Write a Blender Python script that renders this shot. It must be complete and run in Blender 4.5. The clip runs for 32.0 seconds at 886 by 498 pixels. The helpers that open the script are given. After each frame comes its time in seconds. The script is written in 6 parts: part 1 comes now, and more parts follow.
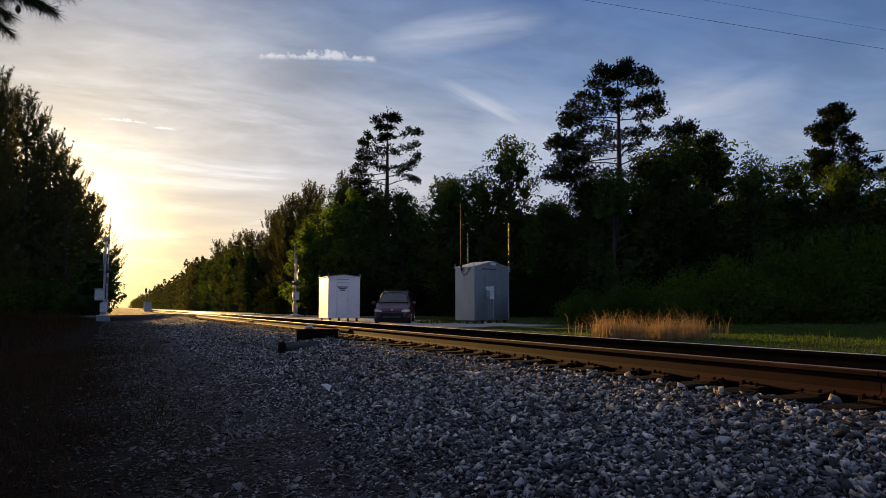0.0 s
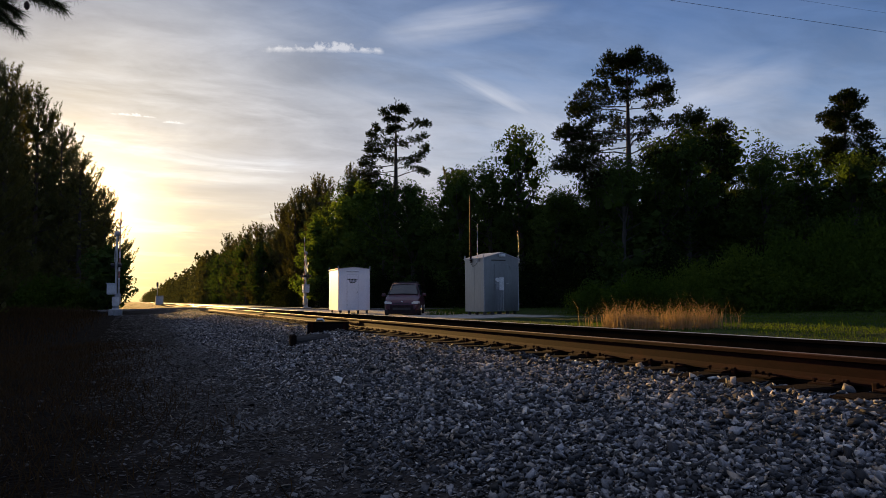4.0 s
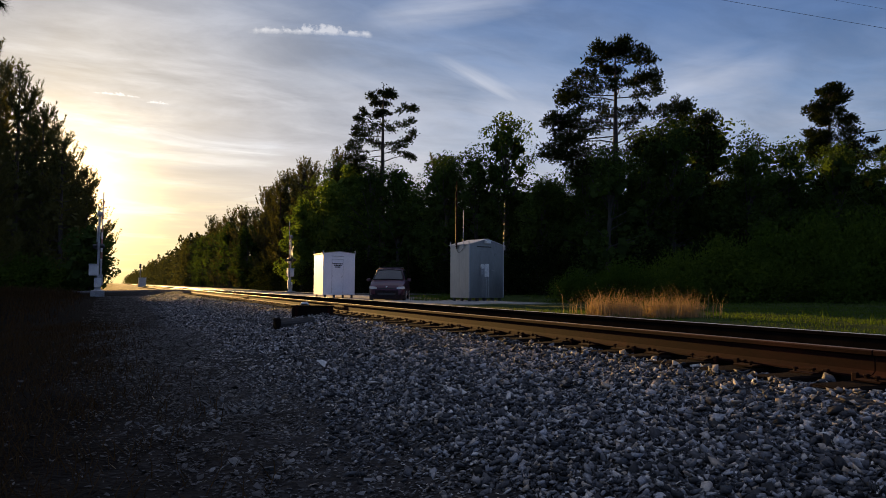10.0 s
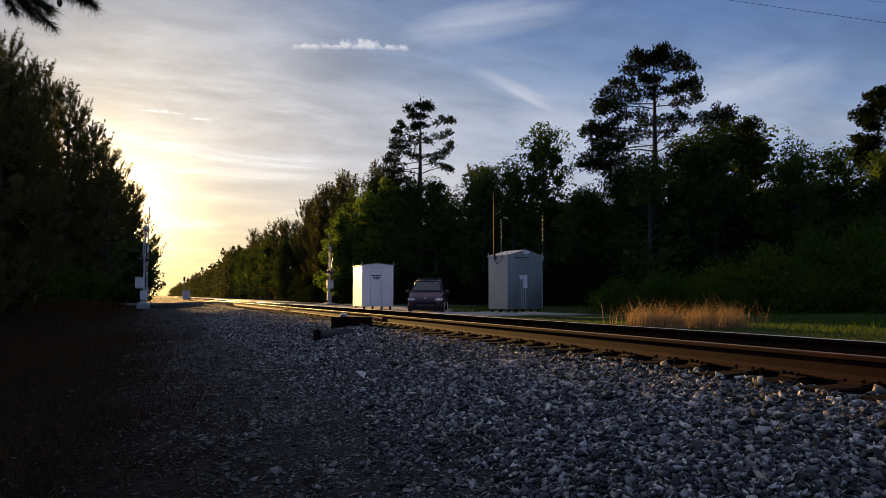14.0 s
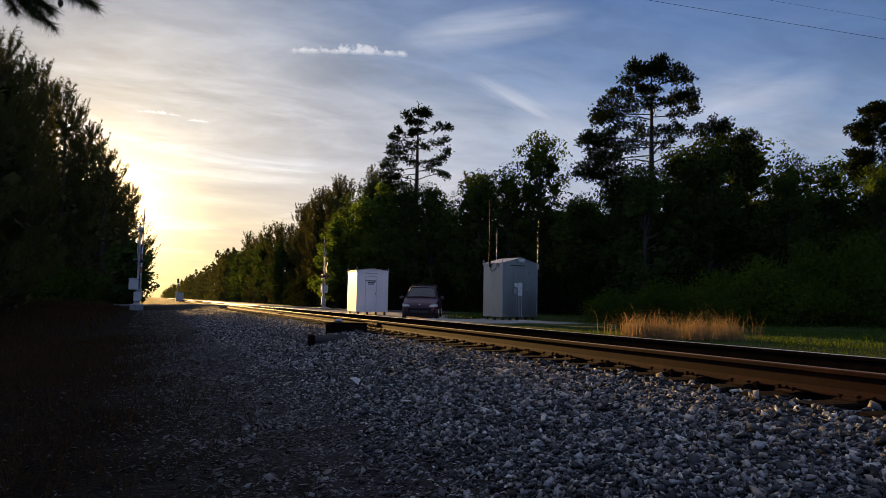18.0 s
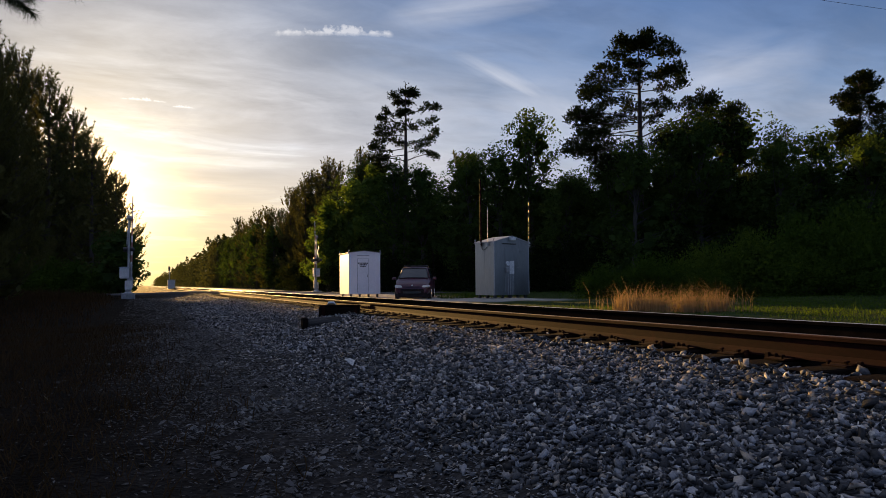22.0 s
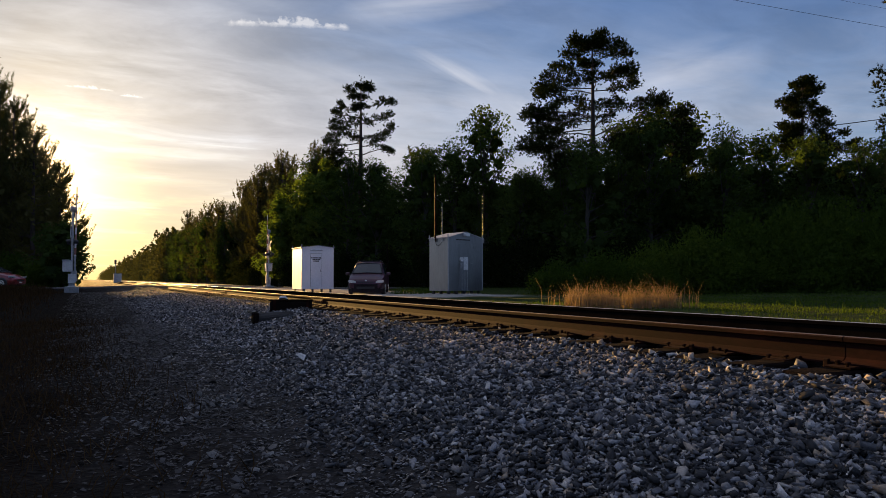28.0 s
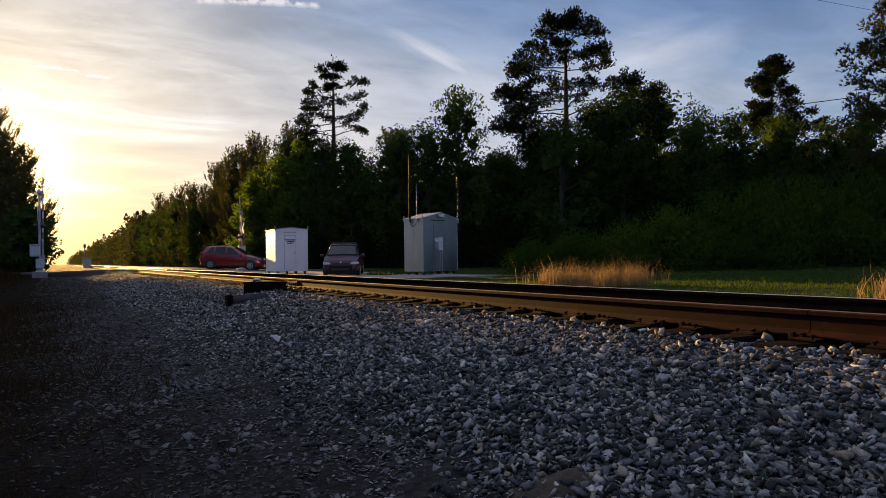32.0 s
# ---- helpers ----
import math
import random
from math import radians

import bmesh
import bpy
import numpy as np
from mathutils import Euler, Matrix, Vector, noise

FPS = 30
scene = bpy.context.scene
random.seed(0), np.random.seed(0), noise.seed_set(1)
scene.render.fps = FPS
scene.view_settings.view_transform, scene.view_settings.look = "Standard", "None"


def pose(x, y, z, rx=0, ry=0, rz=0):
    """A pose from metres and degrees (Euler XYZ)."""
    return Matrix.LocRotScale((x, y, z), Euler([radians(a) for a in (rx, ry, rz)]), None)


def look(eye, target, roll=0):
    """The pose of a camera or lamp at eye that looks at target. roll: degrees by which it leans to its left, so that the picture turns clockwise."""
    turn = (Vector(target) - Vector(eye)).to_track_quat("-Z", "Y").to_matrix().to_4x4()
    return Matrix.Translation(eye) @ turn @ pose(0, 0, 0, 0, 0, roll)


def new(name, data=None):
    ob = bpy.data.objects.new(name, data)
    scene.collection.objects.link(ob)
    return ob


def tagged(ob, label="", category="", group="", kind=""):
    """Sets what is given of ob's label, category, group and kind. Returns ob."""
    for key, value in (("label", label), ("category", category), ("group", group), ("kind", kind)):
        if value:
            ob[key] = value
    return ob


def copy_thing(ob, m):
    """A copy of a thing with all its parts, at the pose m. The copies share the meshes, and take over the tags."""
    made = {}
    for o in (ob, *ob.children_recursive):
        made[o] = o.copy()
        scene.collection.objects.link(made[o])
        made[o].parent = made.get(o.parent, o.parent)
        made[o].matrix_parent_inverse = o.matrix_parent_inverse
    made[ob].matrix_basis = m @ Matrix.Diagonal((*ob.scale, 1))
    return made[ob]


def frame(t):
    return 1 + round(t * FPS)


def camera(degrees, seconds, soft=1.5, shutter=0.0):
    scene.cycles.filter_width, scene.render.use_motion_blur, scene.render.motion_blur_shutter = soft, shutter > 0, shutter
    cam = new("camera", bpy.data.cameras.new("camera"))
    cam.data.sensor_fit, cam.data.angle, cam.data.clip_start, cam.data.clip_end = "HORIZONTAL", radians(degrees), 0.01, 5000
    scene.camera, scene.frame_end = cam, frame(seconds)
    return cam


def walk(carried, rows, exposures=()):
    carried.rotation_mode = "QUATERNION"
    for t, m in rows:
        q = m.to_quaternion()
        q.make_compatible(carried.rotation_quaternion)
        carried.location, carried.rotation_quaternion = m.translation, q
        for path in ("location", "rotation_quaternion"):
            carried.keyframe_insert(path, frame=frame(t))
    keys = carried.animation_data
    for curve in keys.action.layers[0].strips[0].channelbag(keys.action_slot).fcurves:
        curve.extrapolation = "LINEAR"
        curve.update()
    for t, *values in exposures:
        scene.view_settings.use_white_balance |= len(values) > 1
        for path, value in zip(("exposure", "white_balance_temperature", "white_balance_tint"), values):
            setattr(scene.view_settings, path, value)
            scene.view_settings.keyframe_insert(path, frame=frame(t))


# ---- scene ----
cam = camera(64.0, 32.0, soft=0.3)
# seconds, eye x y z, tilt, lean, turn
ROWS = [
    (0.0, 0.000, -0.000, 1.000, 4.74, -0.00, -24.40),
    (0.5, -0.000, 0.000, 1.000, 4.85, 0.39, -23.30),
    (1.0, -0.004, 0.003, 1.005, 4.81, 0.36, -23.64),
    (1.5, -0.004, 0.002, 1.008, 4.94, 0.32, -23.71),
    (2.0, -0.005, 0.004, 1.005, 4.49, 0.31, -23.80),
    (2.5, 0.002, 0.010, 0.998, 4.47, 0.47, -23.71),
    (3.0, -0.004, 0.003, 1.001, 4.34, 0.45, -23.62),
    (3.5, -0.001, 0.007, 1.004, 4.05, 0.46, -23.61),
    (5.5, -0.004, 0.005, 1.006, 4.18, 0.38, -23.62),
    (6.0, -0.006, 0.002, 0.999, 4.45, 0.05, -23.50),
    (6.5, -0.002, 0.001, 0.998, 4.39, 0.18, -23.48),
    (7.0, -0.010, -0.002, 0.998, 4.22, 0.58, -22.38),
    (7.5, -0.017, -0.002, 0.997, 4.22, 0.37, -21.96),
    (8.0, -0.005, 0.003, 0.999, 4.04, 0.23, -22.83),
    (8.5, -0.007, 0.014, 0.998, 3.16, -0.49, -24.11),
    (9.0, -0.005, 0.021, 0.999, 2.94, 0.08, -23.80),
    (9.5, 0.004, 0.026, 0.994, 2.92, -0.03, -24.57),
    (10.0, -0.001, 0.025, 0.995, 2.93, -0.36, -24.83),
    (10.5, 0.010, 0.023, 0.991, 2.69, -0.14, -23.87),
    (11.0, -0.001, 0.016, 0.992, 3.67, 0.46, -22.94),
    (11.5, -0.016, 0.006, 1.006, 4.69, -0.05, -23.38),
    (12.0, -0.012, 0.004, 1.007, 3.39, -0.22, -23.39),
    (12.5, -0.007, 0.001, 0.995, 2.92, -0.69, -23.29),
    (13.0, -0.006, -0.005, 0.988, 3.06, -0.02, -21.68),
    (13.5, -0.012, -0.001, 0.996, 3.73, -0.15, -21.49),
    (14.0, -0.004, 0.008, 0.992, 3.83, -0.13, -21.74),
    (14.5, -0.004, 0.012, 0.998, 3.68, 0.02, -23.74),
    (16.5, -0.025, 0.012, 1.000, 3.93, -0.82, -22.31),
    (17.0, -0.009, 0.016, 0.992, 3.75, -1.55, -22.22),
    (17.5, -0.007, 0.014, 0.997, 4.26, -1.69, -21.69),
    (18.0, -0.022, 0.022, 1.007, 4.34, -1.12, -22.21),
    (18.5, -0.003, 0.020, 1.003, 4.18, -1.12, -22.38),
    (19.0, -0.007, 0.014, 1.004, 3.93, -0.16, -22.62),
    (19.5, -0.014, 0.016, 1.000, 3.54, -0.43, -22.20),
    (20.0, -0.014, 0.008, 0.993, 3.69, -0.19, -20.93),
    (20.5, -0.031, 0.004, 0.994, 3.37, 0.11, -20.64),
    (21.0, -0.033, 0.002, 0.996, 3.05, 0.12, -20.95),
    (21.5, -0.018, 0.005, 0.982, 3.00, -0.28, -20.83),
    (22.0, -0.018, 0.013, 0.991, 2.77, 0.47, -22.81),
    (22.5, -0.035, 0.009, 1.007, 2.82, 0.79, -24.92),
    (23.0, -0.050, 0.005, 0.991, 2.69, -1.38, -25.73),
    (23.5, 0.005, 0.008, 1.004, 3.86, -1.37, -26.53),
    (24.0, -0.011, 0.002, 0.995, 3.49, -0.00, -24.63),
    (24.5, -0.021, 0.003, 0.999, 3.23, -0.82, -25.70),
    (25.0, -0.015, -0.010, 0.993, 3.67, -0.13, -25.26),
    (25.5, -0.015, -0.007, 0.994, 3.43, -0.39, -26.13),
    (26.0, -0.002, 0.004, 0.991, 2.81, -0.01, -27.19),
    (26.5, 0.003, 0.004, 0.984, 2.84, -0.33, -26.73),
    (28.5, -0.001, 0.019, 0.975, 2.31, 0.34, -26.52),
    (29.0, -0.011, 0.009, 0.962, 2.46, 0.74, -26.73),
    (29.5, -0.001, 0.000, 0.973, 2.20, 0.64, -27.87),
    (30.0, 0.004, 0.000, 0.968, 1.63, 0.29, -28.32),
    (30.5, -0.003, 0.004, 0.967, 1.45, 0.06, -28.36),
    (31.0, 0.002, 0.003, 0.967, 1.22, 0.09, -28.40),
    (31.5, -0.009, 0.004, 0.968, 1.06, 1.04, -28.64),
    (32.0, 0.001, 0.001, 0.967, 0.85, 0.73, -28.51),
]
walk(cam, [(t, pose(x, y, z, 90 + tilt, lean, turn)) for t, x, y, z, tilt, lean, turn in ROWS], exposures=[(0.0, 1.1, 6500, 10), (20.0, 1.12, 6500, 10), (26.0, 1.18, 6620, 10), (29.0, 1.2, 6700, 10), (32.0, 1.34, 6950, 10)])

# ---- world, sun ----
SUN_AZ, SUN_EL = -3.6, 6.1          # degrees from the track's direction (+y), towards +x; above the horizon
SUN_DIR = Vector((math.sin(radians(SUN_AZ)) * math.cos(radians(SUN_EL)), math.cos(radians(SUN_AZ)) * math.cos(radians(SUN_EL)), math.sin(radians(SUN_EL))))


def link(nt, a, b):
    nt.links.new(a, b)


def nmath(nt, op, a, b=None, c=None, clamp=False):
    n = nt.nodes.new("ShaderNodeMath")
    n.operation, n.use_clamp = op, clamp
    for i, v in enumerate((a, b, c)):
        if v is None:
            continue
        if isinstance(v, (int, float)):
            n.inputs[i].default_value = v
        else:
            nt.links.new(v, n.inputs[i])
    return n.outputs[0]


def nvec(nt, op, a, b=None):
    n = nt.nodes.new("ShaderNodeVectorMath")
    n.operation = op
    for i, v in enumerate((a, b)):
        if v is None:
            continue
        if isinstance(v, (tuple, list, Vector)):
            n.inputs[i].default_value = tuple(v)
        else:
            nt.links.new(v, n.inputs[i])
    return n


def nmix(nt, fac, a, b, blend="MIX"):
    n = nt.nodes.new("ShaderNodeMixRGB")
    n.blend_type = blend
    for i, v in enumerate((fac, a, b)):
        if isinstance(v, (int, float)):
            n.inputs[i].default_value = v
        elif isinstance(v, tuple):
            n.inputs[i].default_value = (*v[:3], 1)
        else:
            nt.links.new(v, n.inputs[i])
    return n.outputs[0]


def nnoise(nt, vec, scale, detail=4.0, rough=0.55, distort=0.0):
    n = nt.nodes.new("ShaderNodeTexNoise")
    n.inputs["Scale"].default_value, n.inputs["Detail"].default_value = scale, detail
    n.inputs["Roughness"].default_value, n.inputs["Distortion"].default_value = rough, distort
    if vec is not None:
        nt.links.new(vec, n.inputs["Vector"])
    return n.outputs["Fac"]


def nramp(nt, fac, stops):
    n = nt.nodes.new("ShaderNodeValToRGB")
    el = n.color_ramp.elements
    while len(el) < len(stops):
        el.new(0.5)
    for e, (p, c) in zip(el, stops):
        e.position = p
        e.color = (c, c, c, 1) if isinstance(c, (int, float)) else (*c[:3], 1)
    nt.links.new(fac, n.inputs[0])
    return n.outputs[0]


def sky_world():
    w = bpy.data.worlds.new("evening_sky")
    scene.world = w
    w.use_nodes = True
    nt = w.node_tree
    nt.nodes.clear()
    out = nt.nodes.new("ShaderNodeOutputWorld")
    bg = nt.nodes.new("ShaderNodeBackground")
    link(nt, bg.outputs[0], out.inputs[0])
    sky = nt.nodes.new("ShaderNodeTexSky")
    sky.sky_type, sky.sun_disc = "NISHITA", False
    sky.sun_elevation, sky.sun_rotation = radians(SUN_EL), radians(SUN_AZ)
    sky.air_density, sky.dust_density, sky.ozone_density = 1.0, 1.2, 2.0
    d = nvec(nt, "NORMALIZE", nt.nodes.new("ShaderNodeTexCoord").outputs["Generated"]).outputs[0]
    sep = nt.nodes.new("ShaderNodeSeparateXYZ")
    link(nt, d, sep.inputs[0])
    up = nmath(nt, "MAXIMUM", sep.outputs[2], 0.0)
    sunward = nmath(nt, "MAXIMUM", nvec(nt, "DOT_PRODUCT", d, SUN_DIR).outputs["Value"], 0.0)
    wide = nmath(nt, "POWER", sunward, 10.0)
    halo = nmath(nt, "POWER", sunward, 60.0)
    core = nmath(nt, "POWER", sunward, 420.0)
    tint = nmix(nt, nmath(nt, "POWER", sunward, 11.0), SKY_FAR, SKY_NEAR)
    base = nmix(nt, 1.0, sky.outputs[0], tint, "MULTIPLY")
    # haze evens out the brightest sky
    soft = nvec(nt, "ADD", nvec(nt, "MULTIPLY", base, (0.75, 0.75, 0.75)).outputs[0], (1, 1, 1)).outputs[0]
    base = nvec(nt, "DIVIDE", base, soft).outputs[0]
    # thin high cloud, drawn out in streaks on a flat layer overhead
    flat = nmath(nt, "ADD", up, 0.10)
    cx, cy = nmath(nt, "DIVIDE", sep.outputs[0], flat), nmath(nt, "DIVIDE", sep.outputs[1], flat)
    com = nt.nodes.new("ShaderNodeCombineXYZ")
    link(nt, cx, com.inputs[0]), link(nt, cy, com.inputs[1])
    mapn = nt.nodes.new("ShaderNodeMapping")
    mapn.inputs["Rotation"].default_value = (0, 0, radians(28))
    mapn.inputs["Scale"].default_value = (0.75, 1.25, 1)
    link(nt, com.outputs[0], mapn.inputs[0])
    n1 = nnoise(nt, mapn.outputs[0], 0.9, 7, 0.6, 0.5)
    n2 = nnoise(nt, mapn.outputs[0], 1.9, 6, 0.55, 0.45)
    veil = nramp(nt, n1, [(0.30, 0.0), (0.74, 1.0)])
    streak = nramp(nt, n2, [(0.38, 0.0), (0.80, 1.0)])
    lit = nmath(nt, "ADD", nmath(nt, "MULTIPLY", wide, 0.50), 0.50)
    thick = nmath(nt, "ADD", nmath(nt, "MULTIPLY", veil, 0.50), nmath(nt, "MULTIPLY", streak, 0.40))
    low = nmath(nt, "SUBTRACT", 1.15, nmath(nt, "MULTIPLY", up, 2.3), clamp=True)
    cover = nmath(nt, "MULTIPLY", thick, nmath(nt, "ADD", nmath(nt, "MULTIPLY", wide, 0.75), low), clamp=True)
    # single clouds: bearing, elevation, half length and half width in degrees, tilt, strength, heaped or drawn out
    wisps = None
    for az, el, a, b, tilt, k, heaped in CLOUDS:
        ca, ce = radians(az), radians(el)
        right = Vector((math.cos(ca), -math.sin(ca), 0))
        upw = Vector((-math.sin(ca) * math.sin(ce), -math.cos(ca) * math.sin(ce), math.cos(ce)))
        ct, st = math.cos(radians(tilt)), math.sin(radians(tilt))
        along, across = right * ct + upw * st, upw * ct - right * st
        u = nmath(nt, "DIVIDE", nvec(nt, "DOT_PRODUCT", d, along).outputs["Value"], radians(a))
        v = nmath(nt, "DIVIDE", nvec(nt, "DOT_PRODUCT", d, across).outputs["Value"], radians(b))
        front = nmath(nt, "GREATER_THAN", nvec(nt, "DOT_PRODUCT", d, right.cross(upw) * -1).outputs["Value"], 0.5)
        uv = nt.nodes.new("ShaderNodeCombineXYZ")
        uv.inputs[2].default_value = az * 0.37 + el
        flat_u = nmath(nt, "SUBTRACT", 1.0, nmath(nt, "MULTIPLY", u, u), clamp=True)
        if heaped:
            # a level foot and a lumpy top
            link(nt, nmath(nt, "MULTIPLY", u, 3.2), uv.inputs[0])
            link(nt, nmath(nt, "MULTIPLY", v, 0.5), uv.inputs[1])
            lump = nramp(nt, nnoise(nt, uv.outputs[0], 1.5, 6, 0.62), [(0.30, 0.0), (0.66, 1.0)])
            top = nmath(nt, "MULTIPLY", nmath(nt, "ADD", nmath(nt, "MULTIPLY", lump, 1.3), -0.15), nmath(nt, "POWER", flat_u, 0.6))
            over = nmath(nt, "MULTIPLY", nmath(nt, "SUBTRACT", top, v), 2.2, clamp=True)
            foot = nmath(nt, "MULTIPLY", nmath(nt, "ADD", v, nmath(nt, "ADD", nmath(nt, "MULTIPLY", lump, 0.35), 0.25)), 2.0, clamp=True)
            shape = nmath(nt, "MULTIPLY", nmath(nt, "MULTIPLY", over, foot), nmath(nt, "MULTIPLY", flat_u, 6.0, clamp=True))
        else:
            link(nt, nmath(nt, "MULTIPLY", u, 0.9), uv.inputs[0])
            link(nt, nmath(nt, "ADD", nmath(nt, "MULTIPLY", v, 1.5), nmath(nt, "MULTIPLY", u, 0.5)), uv.inputs[1])
            fibre = nramp(nt, nnoise(nt, uv.outputs[0], 1.0, 6, 0.5, 0.35), [(0.22, 0.0), (0.80, 1.0)])
            fall = nmath(nt, "POWER", nmath(nt, "SUBTRACT", flat_u, nmath(nt, "MULTIPLY", v, v), clamp=True), 1.2)
            shape = nmath(nt, "MULTIPLY", fibre, fall)
        one = nmath(nt, "MULTIPLY", nmath(nt, "MULTIPLY", shape, front), k, clamp=True)
        wisps = one if wisps is None else nmath(nt, "MAXIMUM", wisps, one)
    cloud = nmix(nt, 1.0, nmix(nt, wide, (0.84, 0.88, 1.03), (0.98, 0.96, 0.95)), lit, "MULTIPLY")
    grey = nramp(nt, nnoise(nt, mapn.outputs[0], 1.5, 7, 0.6, 0.5), [(0.38, 0.46), (0.60, 1.08)])
    cloud = nmix(nt, 1.0, cloud, grey, "MULTIPLY")
    col = nmix(nt, cover, base, cloud)
    # pale haze low in the sky, away from the sun
    murk = nmath(nt, "POWER", nmath(nt, "SUBTRACT", 1.0, nmath(nt, "DIVIDE", up, 0.46), clamp=True), 1.4)
    murk = nmath(nt, "MULTIPLY", nmath(nt, "MULTIPLY", murk, nmath(nt, "SUBTRACT", 1.0, wide, clamp=True)), nramp(nt, n1, [(0.30, 0.15), (0.70, 0.78)]))
    col = nmix(nt, murk, col, (0.50, 0.555, 0.70))
    # ripples in the veil, and a deeper blue higher up, away from the sun
    ripple = nramp(nt, nnoise(nt, mapn.outputs[0], 3.4, 8, 0.6, 0.8), [(0.36, 0.91), (0.60, 1.04)])
    col = nmix(nt, 1.0, col, ripple, "MULTIPLY")
    deep = nmix(nt, wide, nramp(nt, up, [(0.24, (1.08, 1.06, 1.03)), (0.44, (0.64, 0.74, 0.86))]), (1.0, 1.0, 1.0))
    col = nmix(nt, 1.0, col, deep, "MULTIPLY")
    col = nmix(nt, wisps, col, nmix(nt, wide, (0.66, 0.69, 0.79), (0.98, 0.94, 0.90)))
    # unseen pale area overhead, added to light the ground from above
    overhead_fill = nmath(nt, "MULTIPLY", nramp(nt, up, [(0.50, 0.0), (0.85, 1.0)]), nramp(nt, n1, [(0.30, 0.55), (0.65, 1.0)]))
    col = nmix(nt, overhead_fill, col, (0.44, 0.48, 0.60))
    # pale warm haze low in the sky, thinning away from the sun
    pale = nmath(nt, "MULTIPLY", nmath(nt, "POWER", nmath(nt, "SUBTRACT", 1.0, nmath(nt, "DIVIDE", up, 0.30), clamp=True), 1.1), nmath(nt, "POWER", sunward, 3.5))
    col = nmix(nt, nmath(nt, "MULTIPLY", pale, 1.15, clamp=True), col, (0.68, 0.645, 0.65), "LIGHTEN")
    # golden haze low in the west
    band = nmath(nt, "POWER", nmath(nt, "SUBTRACT", 1.0, nmath(nt, "DIVIDE", up, 0.19), clamp=True), 1.3)
    col = nmix(nt, nmath(nt, "MULTIPLY", nmath(nt, "MULTIPLY", band, nmath(nt, "POWER", sunward, 11.0)), 0.95), col, (1.0, 0.69, 0.23))
    # haze glow round the low sun
    col = nmix(nt, 1.0, col, nmix(nt, 1.0, (0.22, 0.16, 0.07), halo, "MULTIPLY"), "ADD")
    col = nmix(nt, 1.0, col, nmix(nt, 1.0, (0.6, 0.46, 0.22), core, "MULTIPLY"), "ADD")
    col = nmix(nt, 1.0, col, nmix(nt, 1.0, (3.0, 1.8, 0.5), nmath(nt, "POWER", sunward, 420.0), "MULTIPLY"), "ADD")
    # the sky turns bluer and dimmer towards the east, away from the setting sun
    west = nmath(nt, "ADD", nmath(nt, "MULTIPLY", nvec(nt, "DOT_PRODUCT", d, (SUN_DIR.x, SUN_DIR.y, 0.35)).outputs["Value"], 0.5), 0.5)
    col = nmix(nt, 1.0, col, nramp(nt, west, [(0.0, (0.66, 0.74, 0.90)), (0.40, (0.86, 0.92, 1.02)), (0.80, (1.0, 1.0, 1.0))]), "MULTIPLY")
    link(nt, col, bg.inputs[0])
    bg.inputs[1].default_value = 0.5


SKY_FAR, SKY_NEAR = (0.082, 0.118, 0.222), (0.080, 0.073, 0.062)
CLOUDS = [(14.0, 19.6, 4.7, 0.66, 2, 0.62, 1), (9.5, 10.2, 3.0, 0.10, -2, 1.0, 0), (29.2, 15.6, 6.4, 0.9, -27, 0.6, 0), (33.0, 13.0, 6.5, 3.0, -20, 0.6, 0), (25.8, 21.8, 8.0, 1.7, 9, 0.5, 0), (-0.2, 13.7, 1.6, 0.20, 0, 1.2, 1), (2.6, 13.4, 0.8, 0.16, 0, 1.0, 1), (-1.0, 18.8, 5.0, 1.4, 5, 0.3, 0), (44.0, 14.5, 8.0, 3.4, 14, 0.7, 0), (19.0, 15.0, 8.0, 2.0, -12, 0.3, 0)]
sky_world()
sun_data = bpy.data.lights.new("sun", "SUN")
sun_data.energy, sun_data.angle, sun_data.color = 4.8, radians(0.6), (1.0, 0.58, 0.19)
sun = new("sun", sun_data)
sun.matrix_world = look(SUN_DIR * 300, (0, 0, 0))

# ---- materials ----
MATS = {}


def material(name, stops, scale=4.0, rough=0.7, metal=0.0, bump=0.3, bump_scale=30.0, fine=(0.75, 1.2), island=0.0, coat=0.0, spec=0.5, stretch=(1, 1, 1)):
    """A surface with colour over two scales of noise, and fine relief."""
    m = bpy.data.materials.new(name)
    m.use_nodes = True
    nt = m.node_tree
    b = nt.nodes["Principled BSDF"]
    tc = nt.nodes.new("ShaderNodeTexCoord")
    mp = nt.nodes.new("ShaderNodeMapping")
    mp.inputs["Scale"].default_value = stretch
    link(nt, tc.outputs["Object"], mp.inputs[0])
    v = mp.outputs[0]
    col = nramp(nt, nnoise(nt, v, scale, 5), stops)
    f = nramp(nt, nnoise(nt, v, scale * 9, 4), [(0.3, fine[0]), (0.7, fine[1])])
    col = nmix(nt, 1.0, col, f, "MULTIPLY")
    if island:
        geo = nt.nodes.new("ShaderNodeNewGeometry")
        var = nramp(nt, geo.outputs["Random Per Island"], [(0.0, 1 - island), (1.0, 1 + island)])
        col = nmix(nt, 1.0, col, var, "MULTIPLY")
    link(nt, col, b.inputs["Base Color"])
    b.inputs["Roughness"].default_value, b.inputs["Metallic"].default_value = rough, metal
    b.inputs["Specular IOR Level"].default_value = spec
    b.inputs["Coat Weight"].default_value = coat
    if bump:
        bp = nt.nodes.new("ShaderNodeBump")
        bp.inputs["Strength"].default_value, bp.inputs["Distance"].default_value = bump, 0.02
        link(nt, nnoise(nt, v, bump_scale, 6), bp.inputs["Height"])
        link(nt, bp.outputs[0], b.inputs["Normal"])
    MATS[name] = m
    return m


